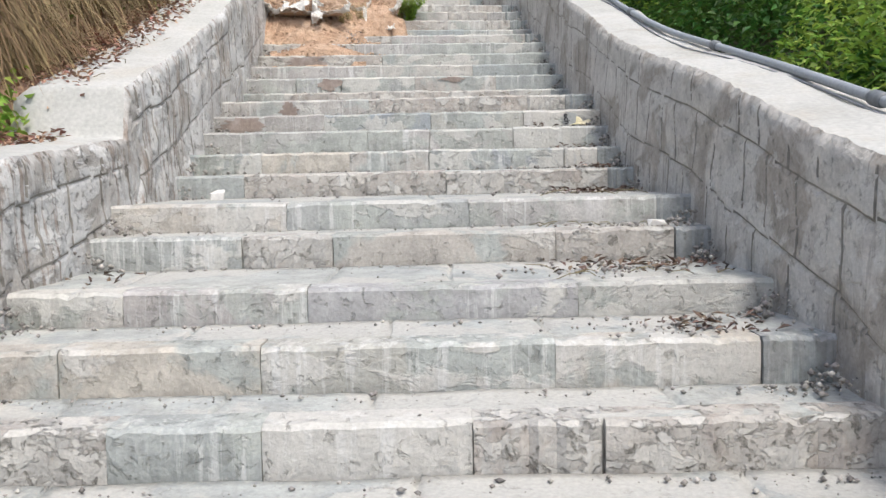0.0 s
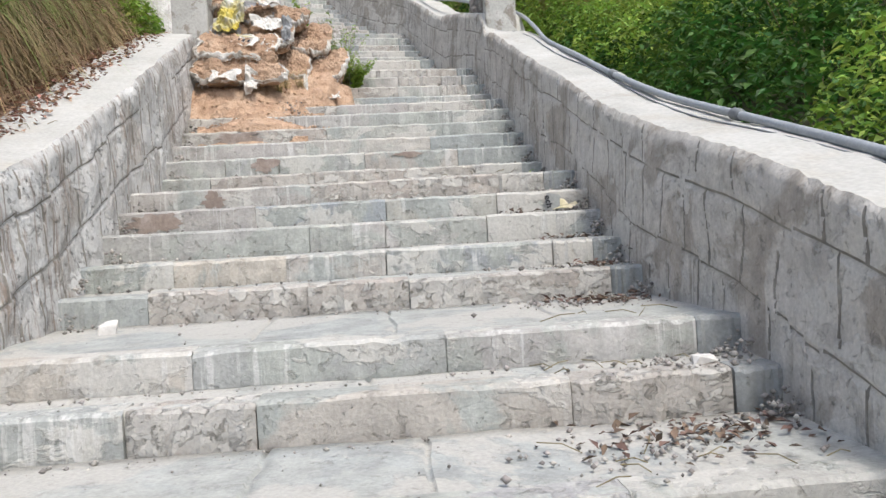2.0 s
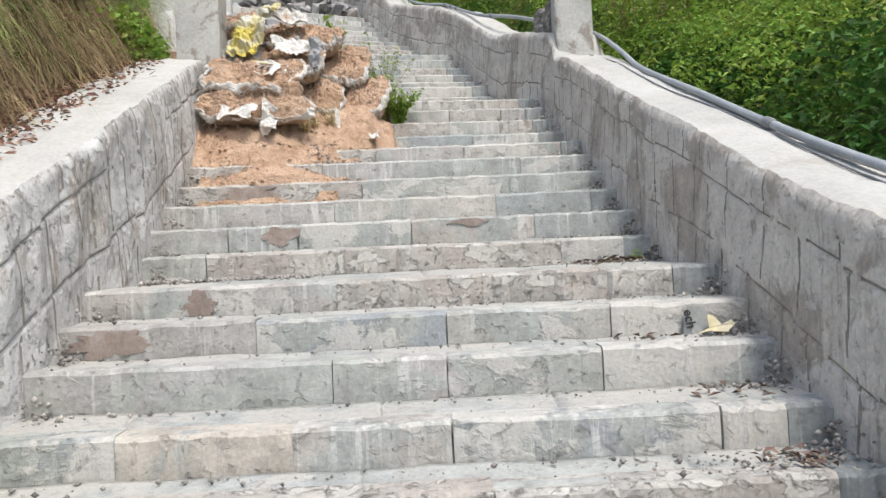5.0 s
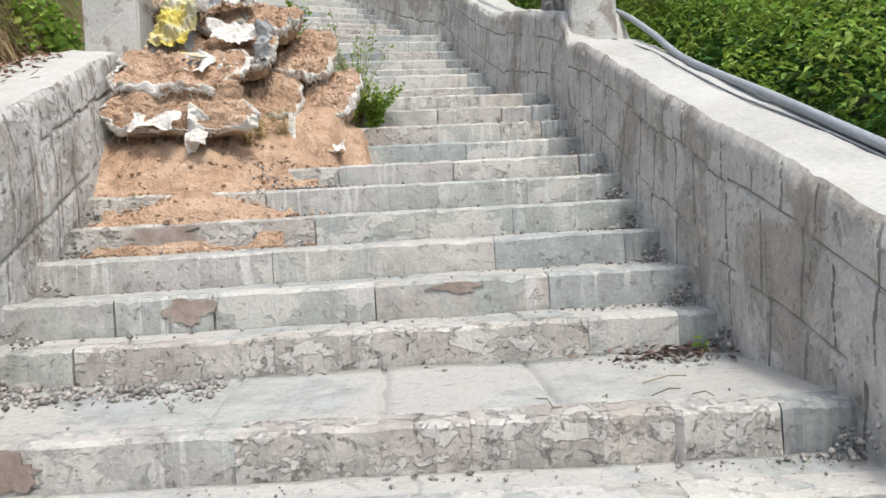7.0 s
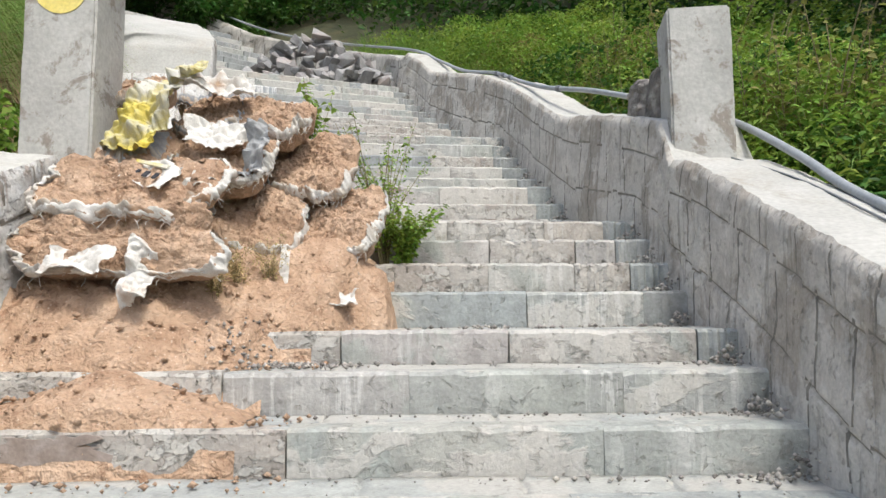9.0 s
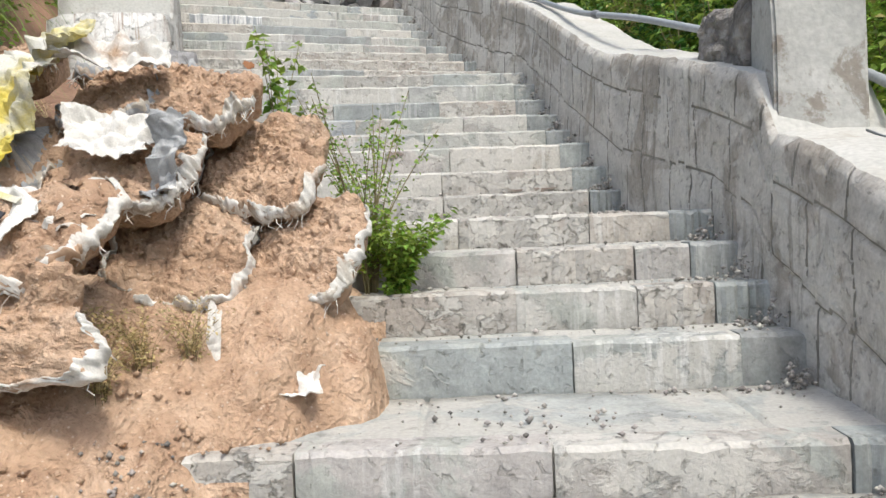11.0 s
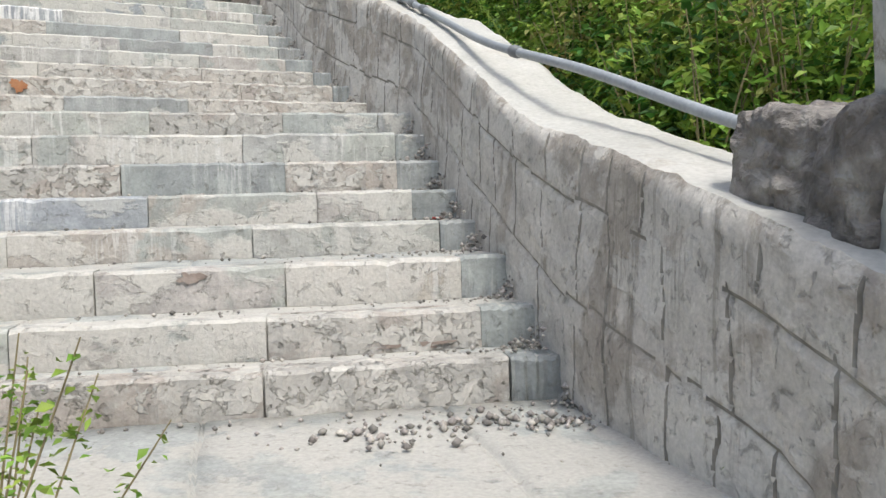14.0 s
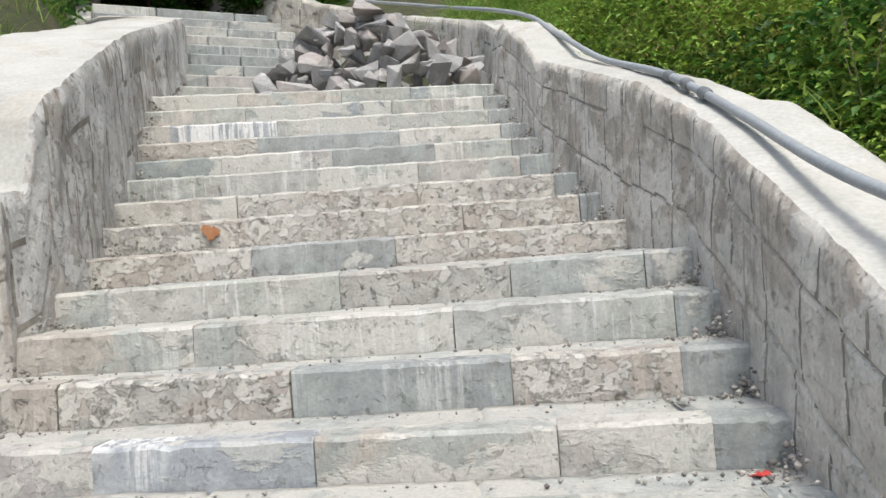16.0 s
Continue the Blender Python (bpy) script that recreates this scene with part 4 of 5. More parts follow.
# ---- plants ----
LEAF = mat("hillside_leaf", [(0.03, 0.08, 0.014), (0.055, 0.13, 0.024), (0.1, 0.18, 0.036)], scale=0.7, rough=0.55, bump=0, vary=0.45, island=True, translucent=0.35)
LEAF_LIGHT = mat("young_leaf", [(0.13, 0.24, 0.038), (0.22, 0.34, 0.055), (0.33, 0.4, 0.09)], scale=2.0, rough=0.5, bump=0, vary=0.4, island=True, translucent=0.4)
# Leaf colour darkened to carry the deep shade of the wooded slope.
LEAF_DARK = mat("shaded_tree_leaf", [(0.018, 0.045, 0.01), (0.03, 0.07, 0.015), (0.05, 0.1, 0.02)], scale=0.8, rough=0.6, bump=0, vary=0.45, island=True, translucent=0.3)
LEAF_DRY = mat("yellowing_leaf", [(0.18, 0.2, 0.05), (0.26, 0.25, 0.08), (0.3, 0.24, 0.1)], scale=2.0, rough=0.7, bump=0, vary=0.4, island=True, translucent=0.3)
GRASS = mat("green_grass", [(0.12, 0.22, 0.045), (0.2, 0.31, 0.07), (0.3, 0.38, 0.12)], scale=1.5, rough=0.6, bump=0, vary=0.4, island=True, translucent=0.3)
GRASS_DRY = mat("dry_grass", [(0.2, 0.14, 0.075), (0.3, 0.22, 0.12), (0.4, 0.32, 0.19)], scale=1.5, rough=0.8, bump=0, vary=0.4, island=True, translucent=0.2)
STEM = mat("plant_stem", [(0.14, 0.12, 0.06), (0.24, 0.2, 0.11)], scale=6, bump=0.2)
BARK = mat("tree_bark", [(0.06, 0.05, 0.04), (0.12, 0.1, 0.08)], scale=6, bump=0.8, stretch=(1, 1, 0.3))
DRY_LEAF = mat("fallen_leaf", [(0.07, 0.045, 0.035), (0.13, 0.085, 0.065), (0.22, 0.16, 0.12)], scale=5, rough=0.8, bump=0, vary=0.4, island=True)

rng = np.random.default_rng(7)
GX, GY = np.linspace(-14, 16, 241), np.linspace(-5, 40, 301)
GRID = np.array([[ground_z(float(x), float(y)) for x in GX] for y in GY])


def grid_z(x, y):
    i = np.clip((x - GX[0]) / (GX[1] - GX[0]), 0, len(GX) - 1.001)
    j = np.clip((y - GY[0]) / (GY[1] - GY[0]), 0, len(GY) - 1.001)
    i0, j0 = i.astype(int), j.astype(int)
    a, b = i - i0, j - j0
    return (GRID[j0, i0] * (1 - a) + GRID[j0, i0 + 1] * a) * (1 - b) + (GRID[j0 + 1, i0] * (1 - a) + GRID[j0 + 1, i0 + 1] * a) * b


def vnoise(x, y, s, seed=0.0):
    return (np.sin(x * s * 1.7 + seed) * np.cos(y * s * 1.3 - seed * 2) + np.sin((x + y) * s * 0.9 + seed * 3) * 0.7 + np.sin((x * 0.6 - y * 1.9) * s + seed * 5) * 0.5) / 2.2


def mesh_object(name, verts, faces, material, parent=None):
    """A joined mesh out of arrays: verts (n, 3), faces (m, k)."""
    me = bpy.data.meshes.new(name)
    k = faces.shape[1]
    me.vertices.add(len(verts))
    me.vertices.foreach_set("co", np.ascontiguousarray(verts, dtype=np.float32).ravel())
    me.loops.add(faces.size)
    me.loops.foreach_set("vertex_index", np.ascontiguousarray(faces, dtype=np.int32).ravel())
    me.polygons.add(len(faces))
    me.polygons.foreach_set("loop_start", np.arange(0, faces.size, k, dtype=np.int32))
    me.polygons.foreach_set("loop_total", np.full(len(faces), k, dtype=np.int32))
    me.materials.append(material)
    me.update(calc_edges=True)
    me.validate()
    ob = new(name, me)
    if parent:
        ob.parent = parent
    return ob


def leaf_arrays(pos, size, up=0.5, narrow=0.5, droop=0.25):
    """Folded pointed leaves at pos, each of its own size, turned at random, with faces that look upwards on the whole."""
    n = len(pos)
    a = rng.uniform(0, 2 * np.pi, n)
    d = np.stack([np.cos(a), np.sin(a), rng.normal(-droop, 0.4, n)], 1)
    d /= np.linalg.norm(d, axis=1)[:, None]
    u = np.stack([rng.normal(0, 1 - up, n), rng.normal(0, 1 - up, n), np.ones(n)], 1)
    s = np.cross(d, u)
    s /= np.linalg.norm(s, axis=1)[:, None] + 1e-6
    nrm = np.cross(s, d)
    L = size[:, None]
    w = L * narrow * rng.uniform(0.7, 1.2, n)[:, None]
    base, tip = pos, pos + d * L - nrm * L * 0.12
    mid = pos + d * L * 0.45
    fold = nrm * w * 0.22
    v = np.stack([base, mid + s * w * 0.5 + fold, tip, mid - s * w * 0.5 + fold], 1).reshape(-1, 3)
    i = np.arange(n)[:, None] * 4
    f = np.concatenate([i + np.array([[0, 1, 2]]), i + np.array([[0, 2, 3]])], 0)
    return v, f


def blade_arrays(root, lean, length, width, sag, seg=5):
    """Grass blades: root (n, 3), lean (n, 3) the way they start, bent down by sag."""
    n = len(root)
    side = np.cross(lean, np.array([[0, 0, 1.0]]))
    side /= np.linalg.norm(side, axis=1)[:, None] + 1e-6
    vs = []
    for k in range(seg + 1):
        t = k / seg
        p = root + lean * (length * t)[:, None]
        p[:, 2] -= sag * length * t ** 2.2
        wv = side * (width * (1 - t) ** 0.7 * 0.5 + 0.0008)[:, None]
        vs += [p - wv, p + wv]
    v = np.stack(vs, 1).reshape(-1, 3)
    i = np.arange(n)[:, None] * (2 * seg + 2)
    f = np.concatenate([i + np.array([[2 * k, 2 * k + 1, 2 * k + 3, 2 * k + 2]]) for k in range(seg)], 0)
    return v, f


def xr_at(y):
    return np.interp(y, [r[0] for r in RIGHT], [r[1] for r in RIGHT]) - 0.75 * np.maximum(0, y - 16.9)


def xl_at(y):
    return np.interp(y, [r[0] for r in LEFT], [r[1] for r in LEFT]) - 0.75 * np.maximum(0, y - 17.2)


def bank_leaves(name, n, d0, d1, y0, y1, height, size, material, label, clump=1.0, power=1.4, keep=0.0, seed=0.0):
    y = rng.uniform(y0, y1, n)
    d = d0 + (d1 - d0) * rng.uniform(0, 1, n) ** power
    x = xr_at(y) + d
    lump = vnoise(x, y, 1.1, seed) * 0.65 + vnoise(x, y, 3.3, seed + 2) * 0.45
    ok = lump > keep - 1
    x, y, d, lump = x[ok], y[ok], d[ok], lump[ok]
    h = height * (0.25 + 0.75 * np.clip(0.5 + 0.9 * lump * clump, 0, 1.6)) * np.clip((d - d0) / 0.5 + 0.35, 0, 1)
    z = grid_z(x, y) + h * (1 - 0.75 * rng.uniform(0, 1, len(x)) ** 2.2)
    pos = np.stack([x, y, z], 1)
    v, f = leaf_arrays(pos, size * rng.uniform(0.6, 1.4, len(x)) * (0.8 + 0.09 * d), up=0.55)
    return tagged(mesh_object(name, v, f, material), label, "plants", kind="stuff")


bank_leaves("hillside_weeds", 60000, 0.62, 3.6, 0.5, 17.5, 1.0, 0.08, LEAF, "dense low green weeds covering the hillside beside the wall")
bank_leaves("hillside_creeper", 60000, 0.60, 2.9, 0.5, 17.0, 1.0, 0.06, LEAF_LIGHT, "bright green creeping weeds on the hillside", seed=3.1, keep=1.08)
# Far bushes take the dark leaf in place of forest shade.
bank_leaves("far_bushes", 80000, 2.8, 15.0, -2.0, 30.0, 2.3, 0.12, LEAF_DARK, "thick green bushes on the slope, forest shade darkened into the leaves", seed=5.0, power=1.0)
bank_leaves("bright_weeds", 42000, 0.6, 4.2, 10.2, 19.0, 1.05, 0.06, LEAF_LIGHT, "bright yellow-green weeds on the upper hillside", seed=11.0, keep=0.75)
# These two layers brighten the sunlit strip through their light leaf colour.
bank_leaves("sunlit_weeds", 38000, 0.58, 2.8, 9.9, 16.8, 0.85, 0.055, LEAF_LIGHT, "green weeds beyond the wall, full sun put into their light leaf colour", seed=14.0, keep=0.85)
bank_leaves("wallside_weeds", 26000, 0.56, 1.7, 9.9, 14.8, 0.75, 0.05, LEAF_LIGHT, "weeds crowding the back of the wall, sunlight put into their leaf colour", seed=21.0, keep=0.8)
bank_leaves("yellow_weeds", 16000, 0.7, 3.0, 9.5, 16.5, 0.95, 0.05, LEAF_DRY, "yellowing weeds beyond the wall", seed=8.0, keep=1.0)


def grass_patch(name, n, xf, y0, y1, d0, d1, length, sag, towards, material, label, width=0.009, spread=0.35, lift=0.8, tufts=0):
    if tufts:
        ty, td = rng.uniform(y0, y1, tufts), rng.uniform(d0, d1, tufts)
        k = rng.integers(0, tufts, n)
        y, d = ty[k] + rng.normal(0, 0.09, n), td[k] + rng.normal(0, 0.09, n)
    else:
        y, d = rng.uniform(y0, y1, n), rng.uniform(d0, d1, n)
    x = xf(y) + d
    root = np.stack([x, y, grid_z(x, y) - 0.02], 1)
    lean = np.stack([rng.normal(towards[0], spread, n), rng.normal(towards[1], spread, n), np.full(n, lift)], 1)
    lean /= np.linalg.norm(lean, axis=1)[:, None]
    L = length * rng.uniform(0.5, 1.15, n)
    v, f = blade_arrays(root, lean, L, np.full(n, width) * rng.uniform(0.6, 1.3, n), sag * rng.uniform(0.6, 1.2, n), 6)
    return tagged(mesh_object(name, v, f, material), label, "grass", kind="stuff")


grass_patch("tall_grass", 20000, xl_at, 5.6, 12.6, -3.9, -1.3, 1.2, 0.9, (0.55, -0.15), GRASS, "long drooping green grass on the bank above the wall", tufts=330)
grass_patch("dry_tall_grass", 17000, xl_at, 4.3, 11.5, -2.0, -0.95, 0.9, 1.25, (0.55, -0.2), GRASS_DRY, "long dry brown grass hanging down the bank", tufts=150)
grass_patch("bank_grass", 6000, xl_at, 1.0, 5.2, -3.2, -1.15, 0.45, 0.5, (0.2, -0.1), GRASS, "short green grass on the bank", tufts=160)
grass_patch("hill_grass", 32000, xr_at, 9.8, 20.0, 0.95, 3.4, 1.0, 0.55, (-0.1, -0.1), GRASS, "green grass tufts beyond the wall", tufts=330, width=0.012)
grass_patch("upper_grass", 6000, xl_at, 13.0, 22.0, -5.0, -1.2, 0.7, 0.6, (0.3, -0.2), GRASS, "green grass above the upper wall", tufts=150)


def left_leaves(name, n, y0, y1, d0, d1, height, size, material, label, lumps):
    c = np.stack([rng.uniform(y0, y1, lumps), rng.uniform(d0, d1, lumps)], 1)
    k = rng.integers(0, lumps, n)
    y, d = c[k, 0] + rng.normal(0, 0.16, n), c[k, 1] + rng.normal(0, 0.13, n)
    x = xl_at(y) + d
    z = grid_z(x, y) + height * rng.uniform(0, 1, n) ** 0.7
    v, f = leaf_arrays(np.stack([x, y, z], 1), size * rng.uniform(0.6, 1.3, n), up=0.6, narrow=0.8)
    return tagged(mesh_object(name, v, f, material), label, "plants", kind="stuff")


left_leaves("creeping_weeds", 5500, 2.6, 4.3, -1.9, -0.5, 0.3, 0.06, LEAF_LIGHT, "leafy green weeds creeping over the wall edge", 16)
left_leaves("pillar_weeds", 900, 9.0, 9.7, -0.75, -0.3, 0.5, 0.06, LEAF_LIGHT, "green leafy weeds behind the pillar", 6)
left_leaves("bank_weeds", 5200, 4.5, 12.0, -3.2, -1.0, 0.35, 0.05, LEAF, "mixed green weeds under the bank grass", 60)
left_leaves("upper_weeds", 5000, 11.0, 20.0, -4.0, -1.1, 0.5, 0.06, LEAF_LIGHT, "green weeds above the upper wall", 50)
n = 62000
x, y = rng.uniform(-14, 8, n), rng.uniform(-4, 38, n)
ok = ((x < xl_at(y) - 1.2) & ((y > 17) | (x < -6.0))) | ((x > xr_at(y) + 2.0) & (y > 17))
x, y = x[ok], y[ok]
pos = np.stack([x, y, grid_z(x, y) + 1.6 * (0.4 + 0.6 * np.clip(vnoise(x, y, 0.9, 1.0) + 0.4, 0, 1)) * rng.uniform(0, 1, len(x)) ** 0.5], 1)
v, f = leaf_arrays(pos, 0.17 * rng.uniform(0.6, 1.4, len(x)))
tagged(mesh_object("far_undergrowth", v, f, LEAF), "green undergrowth on the upper hillside", "plants", kind="stuff")


# ---- weeds with stems of their own ----
def weed(name, place, height, stems, leaf, n_leaf, seed, material, label, lean=(0, 0), open_=0.35):
    rnd = random.Random(seed)
    base = tagged(new(name), label, "plant")
    base.location = place
    pts_all = []
    for k in range(stems):
        a = rnd.uniform(0, 2 * math.pi)
        h = height * rnd.uniform(0.55, 1.0)
        o = h * open_ * rnd.uniform(0.3, 1.2)
        line = [Vector((0.02 * math.cos(a), 0.02 * math.sin(a), -0.03)), Vector((o * 0.25 * math.cos(a) + lean[0] * h * 0.3, o * 0.25 * math.sin(a) + lean[1] * h * 0.3, h * 0.45)),
                Vector((o * math.cos(a + 0.4) + lean[0] * h, o * math.sin(a + 0.4) + lean[1] * h, h))]
        pts = smooth_line(line, 6)
        r = 0.0042 * (height / 0.8)
        part("stem", tube(pts, [r * (1 - 0.75 * i / len(pts)) for i in range(len(pts))], 5), STEM, base)
        for i in range(n_leaf):
            t = rnd.uniform(0.25, 1.0)
            p = pts[min(len(pts) - 1, int(t * (len(pts) - 1)))]
            q = rnd.uniform(0, 6.283)
            rr_ = rnd.uniform(0, 0.14) * height * (1.2 - t)
            pts_all.append((p.x + math.cos(q) * rr_, p.y + math.sin(q) * rr_, p.z + rnd.uniform(-0.03, 0.03)))
    pos = np.array(pts_all)
    v, f = leaf_arrays(pos, leaf * rng.uniform(0.6, 1.3, len(pos)), up=0.4, narrow=0.6)
    mesh_object("foliage", v, f, material, base)
    return base


weed("shrub", (-0.47, 9.66, 3.46), 0.82, 22, 0.024, 75, 3, LEAF_LIGHT, "straggly green weed shrub growing beside the sand sacks", open_=0.5, lean=(0.0, 0.12))
weed("shrub", (-0.36, 9.60, 3.45), 0.34, 34, 0.030, 60, 4, LEAF_LIGHT, "low bushy green weed at the foot of the shrub", open_=0.55, lean=(0.15, 0))
weed("shrub", (-0.95, 10.15, 4.0), 0.72, 5, 0.05, 40, 5, LEAF_LIGHT, "leafy green weed behind the sand heap", open_=0.22)
TUFT = mat("dry_tuft", [(0.38, 0.3, 0.13), (0.48, 0.39, 0.2), (0.52, 0.45, 0.27)], scale=6, rough=0.8, bump=0, vary=0.3, island=True, translucent=0.3)
for k, (x, y) in enumerate(((-1.14, 8.72), (-1.0, 8.80), (-0.88, 8.86), (-1.06, 8.66))):
    weed("dry_weed", (x, y, max(sand_sheet_z(x, y), heap_z(x, y)) - 0.01), 0.2, 22, 0.013, 30, 6 + k, TUFT, "tuft of dry yellow weed on the sand", open_=0.95)
weed("step_weed", (1.02, 6.9, 2.19), 0.07, 5, 0.025, 8, 9, LEAF_LIGHT, "tiny green weed in the step corner", open_=0.6)
rw_ = random.Random(12)
for k in range(44):
    yy = rw_.uniform(9.9, 14.2)
    xx = right_x(yy) + rw_.uniform(0.7, 1.5)
    weed("tall_weed", (xx, yy, float(grid_z(np.array([xx]), np.array([yy]))[0])), rw_.uniform(0.9, 1.6), 4, rw_.uniform(0.04, 0.06), 40, 40 + k,
         LEAF_DRY if k % 3 == 0 else LEAF_LIGHT, "tall yellow-green weed growing beyond the wall", open_=0.25)
for k in range(14):
    yy = rw_.uniform(3.5, 9.2)
    xx = right_x(yy) + rw_.uniform(1.1, 3.4)
    weed("tall_weed", (xx, yy, float(grid_z(np.array([xx]), np.array([yy]))[0])), rw_.uniform(0.8, 1.3), 6, 0.05, 46, 80 + k, LEAF, "green bushy weed on the hillside", open_=0.4)


# ---- trees ----
def tree(place, height, spread, seed, material, n_leaf=7000, leaf=0.16):
    rnd = random.Random(seed)
    base = tagged(new("tree"), "dark green leafy tree on the wooded hillside", "tree", "trees on the hillside")
    base.location = place
    bend = Vector((rnd.uniform(-0.1, 0.1), rnd.uniform(-0.1, 0.1), 0)) * height
    trunk = smooth_line([Vector((0, 0, -0.4)), bend * 0.5 + Vector((0, 0, height * 0.4)), bend + Vector((0, 0, height * 0.85))], 6)
    part("trunk", tube(trunk, [0.02 * height * (1.1 - 0.9 * i / len(trunk)) for i in range(len(trunk))], 8), BARK, base, smooth=True)
    centres = []
    for k in range(9):
        a = k * 2.4 + rnd.uniform(-0.4, 0.4)
        z0 = height * rnd.uniform(0.08 if height < 4.5 else 0.2, 0.75)
        r = spread * rnd.uniform(0.5, 1.0)
        p0 = bend * (z0 / height) + Vector((0, 0, z0))
        p2 = p0 + Vector((math.cos(a) * r, math.sin(a) * r, height * rnd.uniform(0.05, 0.25)))
        limb = smooth_line([p0, (p0 + p2) / 2 + Vector((0, 0, 0.1 * height * rnd.random())), p2], 4)
        part("limb", tube(limb, [0.007 * height * (1 - 0.8 * i / len(limb)) + 0.008 for i in range(len(limb))], 6), BARK, base)
        centres += [p2, (p0 + p2) / 2, p2 + Vector((rnd.uniform(-1, 1), rnd.uniform(-1, 1), rnd.uniform(-0.5, 0.8))) * spread * 0.3]
    centres.append(bend + Vector((0, 0, height * 0.9)))
    c = np.array([tuple(q) for q in centres])
    k = rng.integers(0, len(c), n_leaf)
    w = rng.normal(0, 1, (n_leaf, 3))
    w /= np.linalg.norm(w, axis=1)[:, None]
    pos = c[k] + w * (spread * 0.34 * rng.uniform(0.35, 1.0, n_leaf) ** 0.6)[:, None] * np.array([[1, 1, 0.7]])
    v, f = leaf_arrays(pos, leaf * rng.uniform(0.6, 1.4, n_leaf), up=0.45)
    mesh_object("crown", v, f, material, base)
    return base


TREES = [(5.6, 12.5, 4.6, 1.9), (8.2, 9.5, 5.5, 2.3), (7.2, 15.5, 6, 2.5), (4.2, 18.0, 5, 2.1), (10.5, 13.0, 7, 2.8), (6.5, 20.5, 7, 2.8), (2.2, 22.0, 5.5, 2.3), (0.2, 25.0, 6.5, 2.6),
         (9.5, 5.5, 5, 2.2), (-2.8, 27.5, 7, 2.8), (-6.5, 28.5, 7, 3.0), (11.5, 18.5, 8, 3.2), (4.0, 26.5, 8, 3.2), (8.5, 25.5, 8, 3.3), (-10.5, 27.0, 7, 3.0), (-1.0, 31.0, 9, 3.5), (12.5, 8.0, 7, 3.0), (13.0, 2.0, 6.5, 2.8),
         (-8.0, 20.5, 5, 2.4), (-11.0, 17.0, 5.5, 2.6), (-9.5, 24.0, 6, 2.8), (-12.5, 21.5, 6.5, 3.0), (-10.5, 12.5, 5, 2.4),
         (-8.5, 27.0, 3.6, 2.6), (-12.0, 25.0, 3.6, 2.6), (-5.0, 29.5, 4, 2.8), (-13.5, 17.5, 3.4, 2.4), (-6.8, 24.6, 3.2, 2.2), (-9.5, 22.0, 3.2, 2.2), (-14.0, 27.0, 5, 3.2), (-11.5, 31.0, 6, 3.4), (-8.0, 33.0, 7, 3.6), (-14.0, 22.0, 4, 2.8),
         (-8.7, 22.9, 2.8, 2.0), (-7.6, 24.0, 2.8, 2.0), (-10.2, 24.2, 3.0, 2.2), (-9.4, 25.4, 3.4, 2.4), (-6.4, 23.0, 2.2, 1.5)]
for k, (x, y, h, s) in enumerate(TREES):
    tree((x, y, float(grid_z(np.array([float(x)]), np.array([float(y)]))[0])), h, s, 300 + k, LEAF if h < 4.5 else LEAF_DARK)


# ---- small litter ----
PEBBLE = mat("pebble", [(0.16, 0.15, 0.14), (0.28, 0.26, 0.24), (0.42, 0.39, 0.35)], scale=12, bump=0.2, vary=0.5, island=True)


def pebbles(name, places, label, category="gravel", material=PEBBLE):
    """Small stones: squashed, jittered octahedra at (x, y, z, size)."""
    p = np.array(places)
    n = len(p)
    shape = np.array([[1, 0, 0], [0, 1, 0], [-1, 0, 0], [0, -1, 0], [0, 0, 0.8], [0, 0, -0.8]], dtype=float)
    a = rng.uniform(0, 6.283, n)
    v = shape[None] * rng.uniform(0.6, 1.25, (n, 6, 3)) * p[:, 3][:, None, None] * 0.5
    c, s = np.cos(a)[:, None], np.sin(a)[:, None]
    v = np.stack([v[..., 0] * c - v[..., 1] * s, v[..., 0] * s + v[..., 1] * c, v[..., 2]], -1) + p[:, None, :3] + np.array([0, 0, 1.0]) * p[:, 3][:, None, None] * 0.3
    f0 = np.array([[0, 1, 4], [1, 2, 4], [2, 3, 4], [3, 0, 4], [1, 0, 5], [2, 1, 5], [3, 2, 5], [0, 3, 5]])
    f = (np.arange(n)[:, None, None] * 6 + f0[None]).reshape(-1, 3)
    return tagged(mesh_object(name, v.reshape(-1, 3), f, material), label, category, kind="stuff")


def on_step(i, s, w):
    """A place on the tread of step i: s from the right end, w behind the nosing."""
    r, l = step_ends(i)
    e = (l - r).normalized()
    b = Vector((e.y, -e.x, 0))
    p = r + e * s + b * w
    return p


rp = random.Random(8)
grit = []
for i in range(10, n_steps - 1):
    r, l = step_ends(i)
    r2, _ = step_ends(i + 1)
    deep = r2.y - r.y
    length = (l - r).length
    for _ in range(120):
        s = length * rp.random()
        near_corner = rp.random() < 0.35
        s = abs(rp.gauss(0, 0.25)) if near_corner else s
        w = deep - 0.05 - abs(rp.gauss(0, 0.05)) + s * 0.0
        a = STEPS[i + 1][2] - STEPS[i][2]
        w -= s * math.sin(radians(a))
        p = on_step(i, s, max(0.03, w))
        grit.append((p.x, p.y, p.z + 0.004, 0.006 + 0.022 * rp.random() ** 3))
    for _ in range(22):
        p = on_step(i, length * rp.random(), rp.uniform(0.03, max(0.05, deep - 0.05)))
        grit.append((p.x, p.y, p.z + 0.002, 0.005 + 0.012 * rp.random() ** 3))
